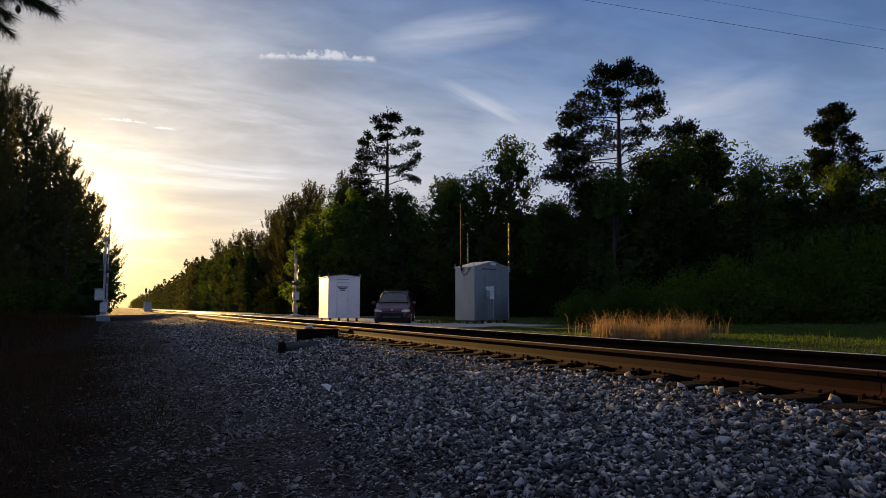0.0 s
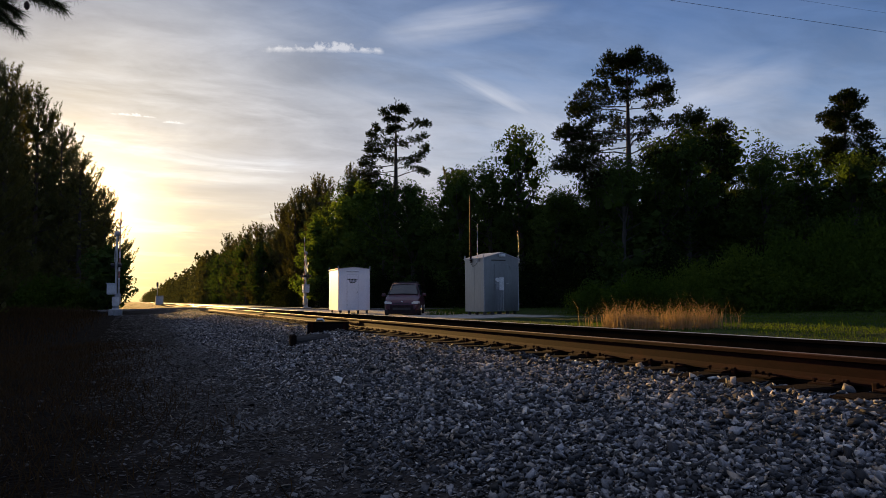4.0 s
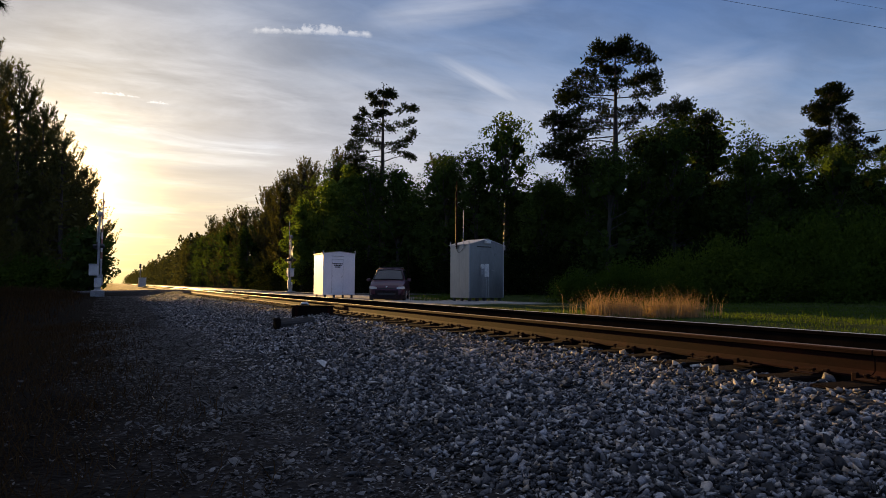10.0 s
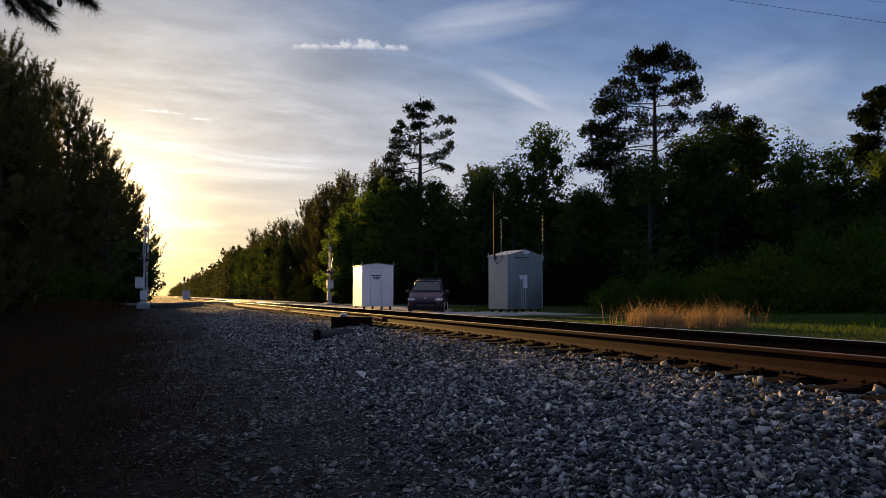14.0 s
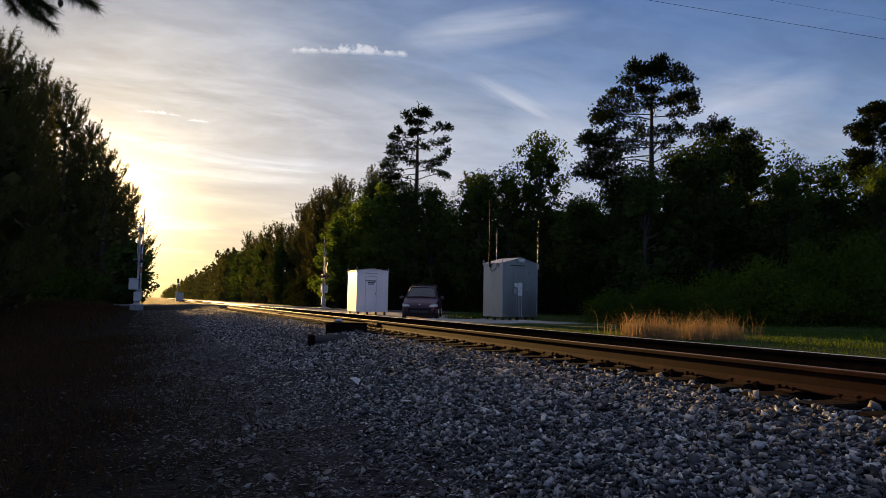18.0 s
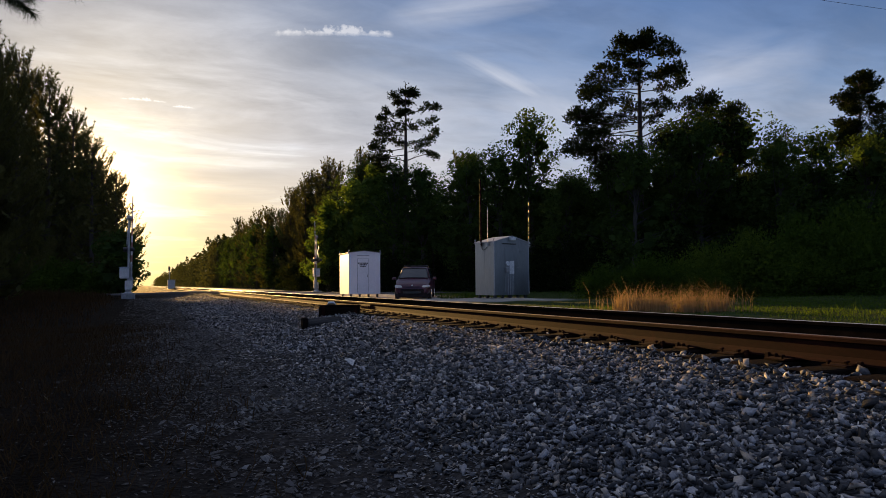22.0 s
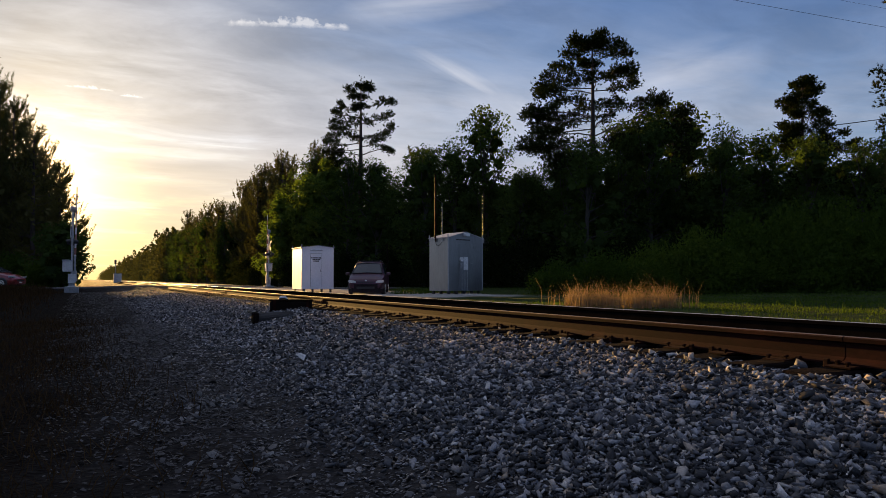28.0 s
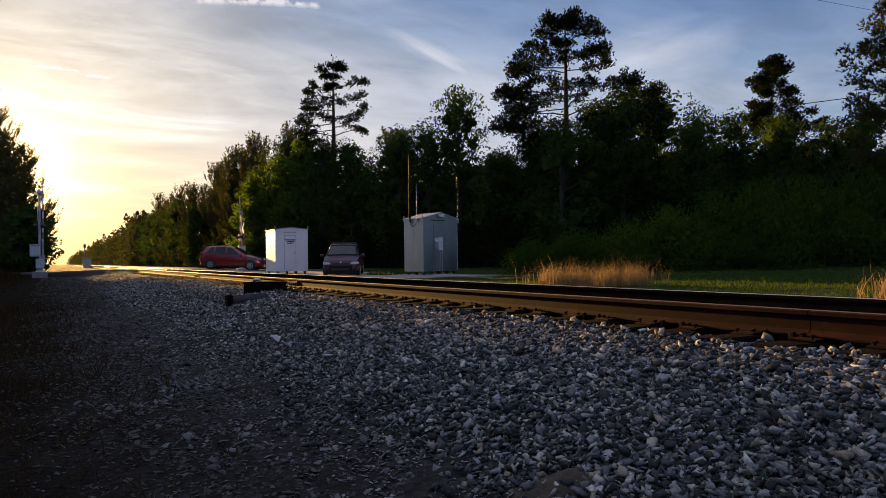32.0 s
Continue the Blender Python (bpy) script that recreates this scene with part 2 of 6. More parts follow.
def leaf_material(name, dark, light, glow, thin=0.45):
    """Foliage: matt leaves through which the light shines."""
    m = bpy.data.materials.new(name)
    m.use_nodes = True
    nt = m.node_tree
    nt.nodes.clear()
    out = nt.nodes.new("ShaderNodeOutputMaterial")
    geo = nt.nodes.new("ShaderNodeNewGeometry")
    info = nt.nodes.new("ShaderNodeObjectInfo")
    tc = nt.nodes.new("ShaderNodeTexCoord")
    n = nnoise(nt, tc.outputs["Object"], 0.7, 3)
    mixf = nmath(nt, "ADD", nmath(nt, "MULTIPLY", geo.outputs["Random Per Island"], 0.55), nmath(nt, "MULTIPLY", n, 0.5), clamp=True)
    col = nmix(nt, mixf, dark, light)
    col = nmix(nt, 1.0, col, nramp(nt, info.outputs["Random"], [(0, (0.8, 0.85, 0.8)), (1, (1.2, 1.12, 1.0))]), "MULTIPLY")
    di = nt.nodes.new("ShaderNodeBsdfDiffuse")
    tr = nt.nodes.new("ShaderNodeBsdfTranslucent")
    link(nt, col, di.inputs[0])
    link(nt, nmix(nt, 1.0, col, glow, "MULTIPLY"), tr.inputs[0])
    mx = nt.nodes.new("ShaderNodeMixShader")
    mx.inputs[0].default_value = thin
    link(nt, di.outputs[0], mx.inputs[1]), link(nt, tr.outputs[0], mx.inputs[2])
    link(nt, mx.outputs[0], out.inputs[0])
    MATS[name] = m
    return m


def glass_material(name, tint, rough=0.03):
    m = bpy.data.materials.new(name)
    m.use_nodes = True
    b = m.node_tree.nodes["Principled BSDF"]
    b.inputs["Base Color"].default_value = (*tint, 1)
    b.inputs["Roughness"].default_value = rough
    b.inputs["IOR"].default_value = 1.38
    b.inputs["Transmission Weight"].default_value = 0.0
    MATS[name] = m
    return m


def stone_material():
    m = bpy.data.materials.new("crushed_granite")
    m.use_nodes = True
    nt = m.node_tree
    b = nt.nodes["Principled BSDF"]
    geo = nt.nodes.new("ShaderNodeNewGeometry")
    tc = nt.nodes.new("ShaderNodeTexCoord")
    info = nt.nodes.new("ShaderNodeObjectInfo")
    pick = nmath(nt, "FRACT", nmath(nt, "ADD", geo.outputs["Random Per Island"], info.outputs["Random"]))
    col = nramp(nt, pick, [(0.0, (0.013, 0.013, 0.014)), (0.38, (0.055, 0.054, 0.056)), (0.64, (0.155, 0.150, 0.154)), (0.82, (0.39, 0.375, 0.376)), (0.91, (0.31, 0.24, 0.17)), (1.0, (0.66, 0.62, 0.58))])
    col = nmix(nt, 1.0, col, nramp(nt, nnoise(nt, tc.outputs["Object"], 60, 4), [(0.3, 0.65), (0.7, 1.3)]), "MULTIPLY")
    # the trodden stones beside the slope: soil dust, deepened with painted shade
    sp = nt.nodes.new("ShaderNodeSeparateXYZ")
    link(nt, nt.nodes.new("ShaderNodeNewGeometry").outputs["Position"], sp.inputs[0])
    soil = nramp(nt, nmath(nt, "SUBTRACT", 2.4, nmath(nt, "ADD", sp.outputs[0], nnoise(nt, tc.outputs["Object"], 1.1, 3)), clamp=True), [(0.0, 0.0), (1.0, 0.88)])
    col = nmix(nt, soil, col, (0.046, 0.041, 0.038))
    # old dirt between the stones comes and goes over metres
    col = nmix(nt, nramp(nt, nnoise(nt, tc.outputs["Object"], 0.9, 4), [(0.48, 0.0), (0.78, 0.45)]), col, (0.050, 0.043, 0.034))
    link(nt, col, b.inputs["Base Color"])
    b.inputs["Roughness"].default_value = 0.72
    b.inputs["Specular IOR Level"].default_value = 0.3
    bp = nt.nodes.new("ShaderNodeBump")
    bp.inputs["Strength"].default_value, bp.inputs["Distance"].default_value = 0.5, 0.006
    link(nt, nnoise(nt, tc.outputs["Object"], 140, 4), bp.inputs["Height"])
    link(nt, bp.outputs[0], b.inputs["Normal"])
    MATS["crushed_granite"] = m


def ground_material():
    """Gravel along the track, shade-darkened soil and turf beside it, by the plan."""
    m = bpy.data.materials.new("earth_and_gravel")
    m.use_nodes = True
    nt = m.node_tree
    b = nt.nodes["Principled BSDF"]
    tc = nt.nodes.new("ShaderNodeTexCoord")
    v = tc.outputs["Object"]
    sep = nt.nodes.new("ShaderNodeSeparateXYZ")
    link(nt, v, sep.inputs[0])
    edge = nmath(nt, "MULTIPLY", nmath(nt, "SUBTRACT", nnoise(nt, v, 0.8, 5), 0.5), 2.6)
    xx = nmath(nt, "ADD", sep.outputs[0], edge)
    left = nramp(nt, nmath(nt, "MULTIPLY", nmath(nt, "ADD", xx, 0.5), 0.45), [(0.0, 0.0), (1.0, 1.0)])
    right = nramp(nt, nmath(nt, "MULTIPLY", nmath(nt, "SUBTRACT", 8.6, xx), 0.6), [(0.0, 0.0), (1.0, 1.0)])
    gravel_f = nmath(nt, "MULTIPLY", left, right)
    vor = nt.nodes.new("ShaderNodeTexVoronoi")
    vor.inputs["Scale"].default_value = 24
    link(nt, v, vor.inputs["Vector"])
    gravel = nramp(nt, nmath(nt, "MULTIPLY", vor.outputs["Color"], 1.0), [(0.0, (0.022, 0.020, 0.019)), (0.6, (0.046, 0.042, 0.040)), (1.0, (0.095, 0.088, 0.084))])
    # dark verge soil, with the pines' shade put into its colour
    shaded_dirt = nramp(nt, nnoise(nt, v, 3.0, 6), [(0.3, (0.004, 0.0026, 0.0017)), (0.7, (0.011, 0.007, 0.004))])
    gravel = nmix(nt, nramp(nt, nnoise(nt, v, 0.9, 4), [(0.40, 0.0), (0.70, 0.7)]), gravel, (0.030, 0.026, 0.022))
    turf = nramp(nt, nnoise(nt, v, 1.4, 6), [(0.3, (0.018, 0.027, 0.008)), (0.55, (0.030, 0.046, 0.012)), (0.75, (0.055, 0.070, 0.022))])
    # pale worn gravel of the yard round the huts
    yard = nmath(nt, "MULTIPLY", nramp(nt, nmath(nt, "MULTIPLY", nmath(nt, "SUBTRACT", nmath(nt, "ADD", sep.outputs[1], edge), 22.5), 0.4), [(0.0, 0.0), (1.0, 1.0)]), nramp(nt, nmath(nt, "MULTIPLY", nmath(nt, "SUBTRACT", 16.6, xx), 0.6), [(0.0, 0.0), (1.0, 1.0)]))
    turf = nmix(nt, yard, turf, nramp(nt, nnoise(nt, v, 2.2, 6), [(0.3, (0.26, 0.245, 0.22)), (0.7, (0.42, 0.395, 0.35))]))
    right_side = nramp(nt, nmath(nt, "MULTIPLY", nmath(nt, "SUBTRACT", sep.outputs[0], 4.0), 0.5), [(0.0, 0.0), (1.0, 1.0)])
    other = nmix(nt, right_side, shaded_dirt, turf)
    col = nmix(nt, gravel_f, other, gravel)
    link(nt, col, b.inputs["Base Color"])
    b.inputs["Roughness"].default_value = 0.95
    b.inputs["Specular IOR Level"].default_value = 0.04
    bp = nt.nodes.new("ShaderNodeBump")
    bp.inputs["Strength"].default_value, bp.inputs["Distance"].default_value = 0.8, 0.03
    link(nt, nmath(nt, "ADD", vor.outputs["Distance"], nnoise(nt, v, 14, 5)), bp.inputs["Height"])
    link(nt, bp.outputs[0], b.inputs["Normal"])
    MATS["earth_and_gravel"] = m


def make_materials():
    stone_material()
    ground_material()
    material("pale_stone", [(0.3, (0.10, 0.094, 0.088)), (0.7, (0.20, 0.188, 0.175))], 30.0, 0.85, bump=0.3, bump_scale=120, island=0.45, spec=0.2)
    material("asphalt", [(0.3, (0.030, 0.030, 0.031)), (0.7, (0.062, 0.060, 0.058))], 2.0, 0.85, bump=0.5, bump_scale=90)
    material("rusty_steel", [(0.25, (0.009, 0.0024, 0.0018)), (0.55, (0.025, 0.0060, 0.0036)), (0.8, (0.060, 0.0155, 0.008))], 5.0, 0.8, 0.0, 0.04, 60, stretch=(1, 0.35, 1), spec=0.08)
    # dark copy of the rail steel: the far rail's shade in its colour
    material("shaded_rail", [(0.3, (0.006, 0.005, 0.004)), (0.7, (0.013, 0.010, 0.008))], 5.0, 0.95, 0.0, 0.03, 60, spec=0.0)
    material("worn_steel", [(0.3, (0.50, 0.46, 0.42)), (0.7, (0.68, 0.65, 0.60))], 8.0, 0.34, 1.0, 0.05, 60, stretch=(1, 0.05, 1))
    material("dull_rail_head", [(0.3, (0.09, 0.055, 0.036)), (0.7, (0.17, 0.115, 0.08))], 8.0, 0.5, 0.6, 0.05, 60, stretch=(1, 0.05, 1))
    material("creosoted_wood", [(0.3, (0.008, 0.006, 0.005)), (0.6, (0.016, 0.011, 0.009)), (0.8, (0.030, 0.021, 0.016))], 4.0, 1.0, bump=0.5, bump_scale=30, stretch=(0.3, 2.5, 2.5), spec=0.02)
    material("weathered_wood", [(0.3, (0.035, 0.032, 0.030)), (0.7, (0.085, 0.078, 0.072))], 6.0, 0.95, bump=0.5, bump_scale=30, stretch=(0.3, 2.5, 2.5), spec=0.1)
    material("sawn_tie_end", [(0.3, (0.06, 0.045, 0.028)), (0.7, (0.16, 0.12, 0.075))], 9.0, 0.85, bump=0.5)
    material("white_painted_steel", [(0.3, (0.74, 0.75, 0.79)), (0.7, (0.84, 0.85, 0.88))], 1.2, 0.45, 0.0, 0.08, 20, fine=(0.93, 1.04))
    material("white_door_seam", [(0.3, (0.30, 0.31, 0.34)), (0.7, (0.40, 0.41, 0.44))], 3.0, 0.5, bump=0.1)
    material("galvanised_sheet", [(0.25, (0.27, 0.283, 0.295)), (0.5, (0.31, 0.32, 0.334)), (0.75, (0.36, 0.370, 0.38))], 1.2, 0.36, 0.95, 0.03, 6, stretch=(1, 1, 0.35), fine=(0.93, 1.06))
    material("aged_aluminium", [(0.3, (0.34, 0.35, 0.36)), (0.7, (0.50, 0.51, 0.51))], 4.0, 0.6, 0.1, 0.1, 30)
    material("grey_paint", [(0.3, (0.24, 0.25, 0.26)), (0.7, (0.36, 0.37, 0.38))], 3.0, 0.55, 0.1, 0.1, 30)
    material("pale_label", [(0.3, (0.62, 0.62, 0.6)), (0.7, (0.75, 0.75, 0.73))], 5.0, 0.6, bump=0.0)
    material("black_lettering", [(0.3, (0.02, 0.02, 0.022)), (0.7, (0.035, 0.035, 0.04))], 5.0, 0.6, bump=0.0)
    material("black_rubber", [(0.3, (0.014, 0.014, 0.015)), (0.7, (0.028, 0.028, 0.028))], 8.0, 0.8, bump=0.3)
    material("black_plastic", [(0.3, (0.018, 0.018, 0.02)), (0.7, (0.032, 0.032, 0.034))], 6.0, 0.5, bump=0.1)
    material("maroon_car_paint", [(0.3, (0.044, 0.005, 0.019)), (0.7, (0.060, 0.008, 0.028))], 1.5, 0.5, 0.0, 0.0, 20, fine=(0.92, 1.06), coat=0.3)
    material("red_car_paint", [(0.3, (0.23, 0.015, 0.015)), (0.7, (0.29, 0.022, 0.020))], 1.5, 0.28, 0.1, 0.02, 20, fine=(0.94, 1.05), coat=0.9)
    material("dark_bumper", [(0.3, (0.016, 0.012, 0.013)), (0.7, (0.026, 0.018, 0.022))], 3.0, 0.8, bump=0.1, spec=0.15)
    material("alloy_rim", [(0.3, (0.5, 0.5, 0.5)), (0.7, (0.65, 0.65, 0.65))], 6.0, 0.3, 0.9, 0.0)
    material("headlight_lens", [(0.3, (0.55, 0.56, 0.58)), (0.7, (0.75, 0.76, 0.78))], 14.0, 0.12, 0.3, 0.1, 50, coat=1.0)
    material("red_lens", [(0.3, (0.30, 0.01, 0.01)), (0.7, (0.42, 0.02, 0.02))], 9.0, 0.2, 0.0, 0.0)
    glass_material("car_glass", (0.018, 0.026, 0.036))
    material("pine_bark", [(0.3, (0.032, 0.022, 0.017)), (0.6, (0.062, 0.044, 0.034)), (0.8, (0.10, 0.072, 0.055))], 6.0, 0.9, bump=0.8, bump_scale=18, stretch=(1, 1, 0.3))
    material("grey_bark", [(0.3, (0.030, 0.026, 0.021)), (0.7, (0.075, 0.065, 0.055))], 7.0, 0.9, bump=0.6, bump_scale=22, stretch=(1, 1, 0.3))
    leaf_material("pine_needles", (0.012, 0.018, 0.008), (0.034, 0.046, 0.018), (1.0, 1.1, 0.5), 0.2)
    # the same needles with sunlight and haze painted into the colour
    leaf_material("sunlit_pine_needles", (0.056, 0.056, 0.026), (0.120, 0.118, 0.046), (1.15, 1.15, 0.5), 0.30)
    leaf_material("broad_leaves", (0.020, 0.033, 0.013), (0.067, 0.102, 0.031), (1.5, 1.6, 0.6), 0.36)
    # brighter copy of the broad leaves, backlight painted into the colour
    leaf_material("sunlit_leaves", (0.045, 0.080, 0.022), (0.12, 0.175, 0.045), (1.5, 1.5, 0.55), 0.5)
    leaf_material("shrub_leaves", (0.026, 0.046, 0.010), (0.070, 0.108, 0.022), (1.5, 1.5, 0.6), 0.45)
    # leaf colour darkened to stand for the shade under the trees
    leaf_material("painted_shade_leaves", (0.008, 0.012, 0.006), (0.022, 0.032, 0.012), (1.3, 1.3, 0.6), 0.3)
    leaf_material("green_grass", (0.024, 0.050, 0.010), (0.070, 0.115, 0.024), (1.5, 1.4, 0.6), 0.40)
    leaf_material("dry_grass", (0.14, 0.105, 0.072), (0.34, 0.265, 0.185), (1.3, 1.1, 0.7), 0.45)
    leaf_material("verge_grass", (0.022, 0.015, 0.009), (0.070, 0.046, 0.025), (1.2, 1.0, 0.6), 0.3)
    material("faded_red", [(0.3, (0.30, 0.13, 0.10)), (0.7, (0.42, 0.20, 0.16))], 9.0, 0.6, 0.0, 0.0)
    leaf_material("straw", (0.30, 0.24, 0.16), (0.62, 0.52, 0.38), (1.0, 1.0, 0.8), 0.2)
    material("cone_brown", [(0.3, (0.05, 0.03, 0.02)), (0.7, (0.1, 0.06, 0.04))], 30.0, 0.9)
    material("wire_black", [(0.3, (0.012, 0.012, 0.013)), (0.7, (0.03, 0.03, 0.03))], 3.0, 0.6, bump=0.0)
    material("sandy_soil", [(0.3, (0.045, 0.031, 0.020)), (0.7, (0.09, 0.063, 0.040))], 9.0, 0.95, bump=0.8, bump_scale=60)


make_materials()

# ---- mesh tools ----
class Geo:
    """Vertices and faces of one mesh."""

    def __init__(self):
        self.v, self.f = [], []

    def add(self, verts, faces):
        o = len(self.v)
        self.v += [tuple(p) for p in verts]
        self.f += [tuple(i + o for i in q) for q in faces]
        return self

    def box(self, x0, x1, y0, y1, z0, z1, c=0.01):
        """A box with chamfered edges."""
        c = min(c, 0.45 * min(x1 - x0, y1 - y0, z1 - z0))
        bm = bmesh.new()
        bmesh.ops.create_cube(bm, size=1)
        for p in bm.verts:
            p.co = ((x0 + x1) / 2 + p.co.x * (x1 - x0), (y0 + y1) / 2 + p.co.y * (y1 - y0), (z0 + z1) / 2 + p.co.z * (z1 - z0))
        if c > 0.0005:
            bmesh.ops.bevel(bm, geom=bm.edges[:], offset=c, segments=1, affect="EDGES")
        bm.verts.index_update()
        self.add([p.co[:] for p in bm.verts], [[p.index for p in q.verts] for q in bm.faces])
        bm.free()
        return self

    def tube(self, points, radii, n=10, caps=True):
        """A round tube through the points, with a radius at each."""
        pts = [Vector(p) for p in points]
        if isinstance(radii, (int, float)):
            radii = [radii] * len(pts)
        rings = []
        side = None
        for i, p in enumerate(pts):
            d = (pts[min(i + 1, len(pts) - 1)] - pts[max(i - 1, 0)]).normalized()
            if side is None:
                side = d.orthogonal().normalized()
            side = (side - d * side.dot(d)).normalized()
            up = d.cross(side)
            rings.append([p + (side * math.cos(a) + up * math.sin(a)) * radii[i] for a in [2 * math.pi * k / n for k in range(n)]])
        v = [q for r in rings for q in r]
        f = [(i * n + k, i * n + (k + 1) % n, (i + 1) * n + (k + 1) % n, (i + 1) * n + k) for i in range(len(pts) - 1) for k in range(n)]
        if caps:
            f += [tuple(range(n - 1, -1, -1)), tuple(range((len(pts) - 1) * n, len(pts) * n))]
        return self.add(v, f)

    def prism(self, outline, axis, a, b):
        """An outline of two coordinates, drawn out along an axis (0 x, 1 y, 2 z) from a to b."""
        n = len(outline)
        def at(p, h):
            q = list(p)
            q.insert(axis, h)
            return q
        v = [at(p, a) for p in outline] + [at(p, b) for p in outline]
        f = [(i, (i + 1) % n, n + (i + 1) % n, n + i) for i in range(n)] + [tuple(range(n - 1, -1, -1)), tuple(range(n, 2 * n))]
        return self.add(v, f)

    def disc(self, centre, normal, r, depth, n=16):
        c, d = Vector(centre), Vector(normal).normalized()
        return self.tube([c, c + d * depth * 0.8, c + d * depth], [r, r, r * 0.9], n)


def mesh_of(name, geo, mat, smooth=False):
    me = bpy.data.meshes.new(name)
    me.from_pydata(geo.v, [], geo.f)
    me.materials.append(MATS[mat])
    bm = bmesh.new()
    bm.from_mesh(me)
    bmesh.ops.recalc_face_normals(bm, faces=bm.faces)
    bm.to_mesh(me)
    bm.free()
    if smooth:
        me.shade_smooth()
        me.set_sharp_from_angle(angle=radians(38))
    return me


def part(name, geo, mat, parent=None, label="", smooth=False, at=None):
    ob = new(name, mesh_of(name, geo, mat, smooth))
    if parent:
        ob.parent = parent
    if at is not None:
        ob.matrix_basis = at
    return tagged(ob, label)


def share(name, data, parent, m):
    """One more object on the same mesh."""
    ob = new(name, data)
    ob.parent = parent
    ob.matrix_basis = m
    return ob


def thing(name, m, label, category, group="", kind=""):
    ob = new(name)
    ob.empty_display_size = 0.2
    ob.matrix_basis = m
    return tagged(ob, label, category, group, kind)


def soup(name, verts, faces, mat, parent=None):
    """A large mesh from arrays: verts (n, 3), faces (m, 3 or 4)."""
    me = bpy.data.meshes.new(name)
    k = faces.shape[1]
    me.vertices.add(len(verts))
    me.vertices.foreach_set("co", np.ascontiguousarray(verts, dtype=np.float32).ravel())
    me.loops.add(faces.size)
    me.loops.foreach_set("vertex_index", np.ascontiguousarray(faces, dtype=np.int32).ravel())
    me.polygons.add(len(faces))
    me.polygons.foreach_set("loop_start", np.arange(0, faces.size, k, dtype=np.int32))
    me.update(calc_edges=True)
    me.validate()
    me.materials.append(MATS[mat])
    ob = new(name, me)
    if parent:
        ob.parent = parent
    return ob


def unit(a):
    return a / np.maximum(np.linalg.norm(a, axis=-1, keepdims=True), 1e-9)

# ---- ground, road, track ----
RAIL_NEAR, RAIL_FAR, RAIL_TOP, TIE_TOP = 4.5, 6.0, 0.592, 0.398
TRACK_MID = (RAIL_NEAR + RAIL_FAR) / 2
ROAD_SKEW = math.tan(radians(27))       # the road crosses the track at a slant
ROAD_HALF = 3.8
ROAD_LINE = [(-160.0, 53.9 + 163.0 * ROAD_SKEW), (-20.0, 53.9 + 23.0 * ROAD_SKEW), (3.0, 53.9), (13.0, 53.9 - 10.0 * ROAD_SKEW), (15.5, 47.8), (17.6, 48.0), (19.4, 49.6)]


def road_off(x, y):
    """Distance from the middle of the road."""
    x, y = np.asarray(x, float), np.asarray(y, float)
    best = np.full(np.broadcast(x, y).shape, 1e9)
    for (ax, ay), (bx, by) in zip(ROAD_LINE, ROAD_LINE[1:]):
        ln = math.hypot(bx - ax, by - ay)
        ux, uy = (bx - ax) / ln, (by - ay) / ln
        k = np.clip((x - ax) * ux + (y - ay) * uy, 0, ln)
        best = np.minimum(best, np.hypot(x - ax - k * ux, y - ay - k * uy))
    return best


def crossing_mid(x):
    return 53.9 - ROAD_SKEW * (x - 3.0)


def sm(a, b, x):
    t = np.clip((np.asarray(x, float) - a) / (b - a), 0, 1)
    return t * t * (3 - 2 * t)


def waves(x, y):
    return 0.5 * np.sin(1.7 * x + 0.9 * y + 0.6) * np.sin(0.8 * x - 1.3 * y) + 0.35 * np.sin(3.9 * x - 2.2 * y + 2.0) + 0.25 * np.sin(0.37 * x + 0.53 * y + 1.0)


def road_z(x):
    x = np.asarray(x, float)
    return 0.40 + 0.165 * sm(-2.0, 3.6, x) - 0.20 * sm(7.2, 13.5, x)


def ground_z(x, y):
    x, y = np.asarray(x, float), np.asarray(y, float)
    low = -0.13 + 0.32 * sm(9, 45, y) - 0.1 * sm(0, -40, y)
    low = low + 0.18 * sm(-2.0, -7.0, x) + 0.035 * waves(x, y) * sm(1.5, -2.5, x)
    shoulder = np.clip((x - 1.2) / 2.55, 0, 1)
    shoulder = 0.75 * shoulder + 0.25 * shoulder * shoulder * (3 - 2 * shoulder)
    z = low * (1 - shoulder) + 0.372 * shoulder - 0.045 * sm(3.85, 4.0, x) * sm(7.0, 6.8, x)
    far = 0.30 + 0.03 * waves(x * 0.6, y * 0.6) - 0.11 * np.exp(-((x - 12.8) ** 2 + (y - 34.5) ** 2) / 14.0)
    far = far + 0.5 * sm(18, 40, x)
    z = z + (far - z) * sm(6.9, 8.8, x)
    near_road = sm(ROAD_HALF + 2.2, ROAD_HALF - 0.2, road_off(x, y))
    z = z + (road_z(x) - 0.03 - z) * near_road
    return z


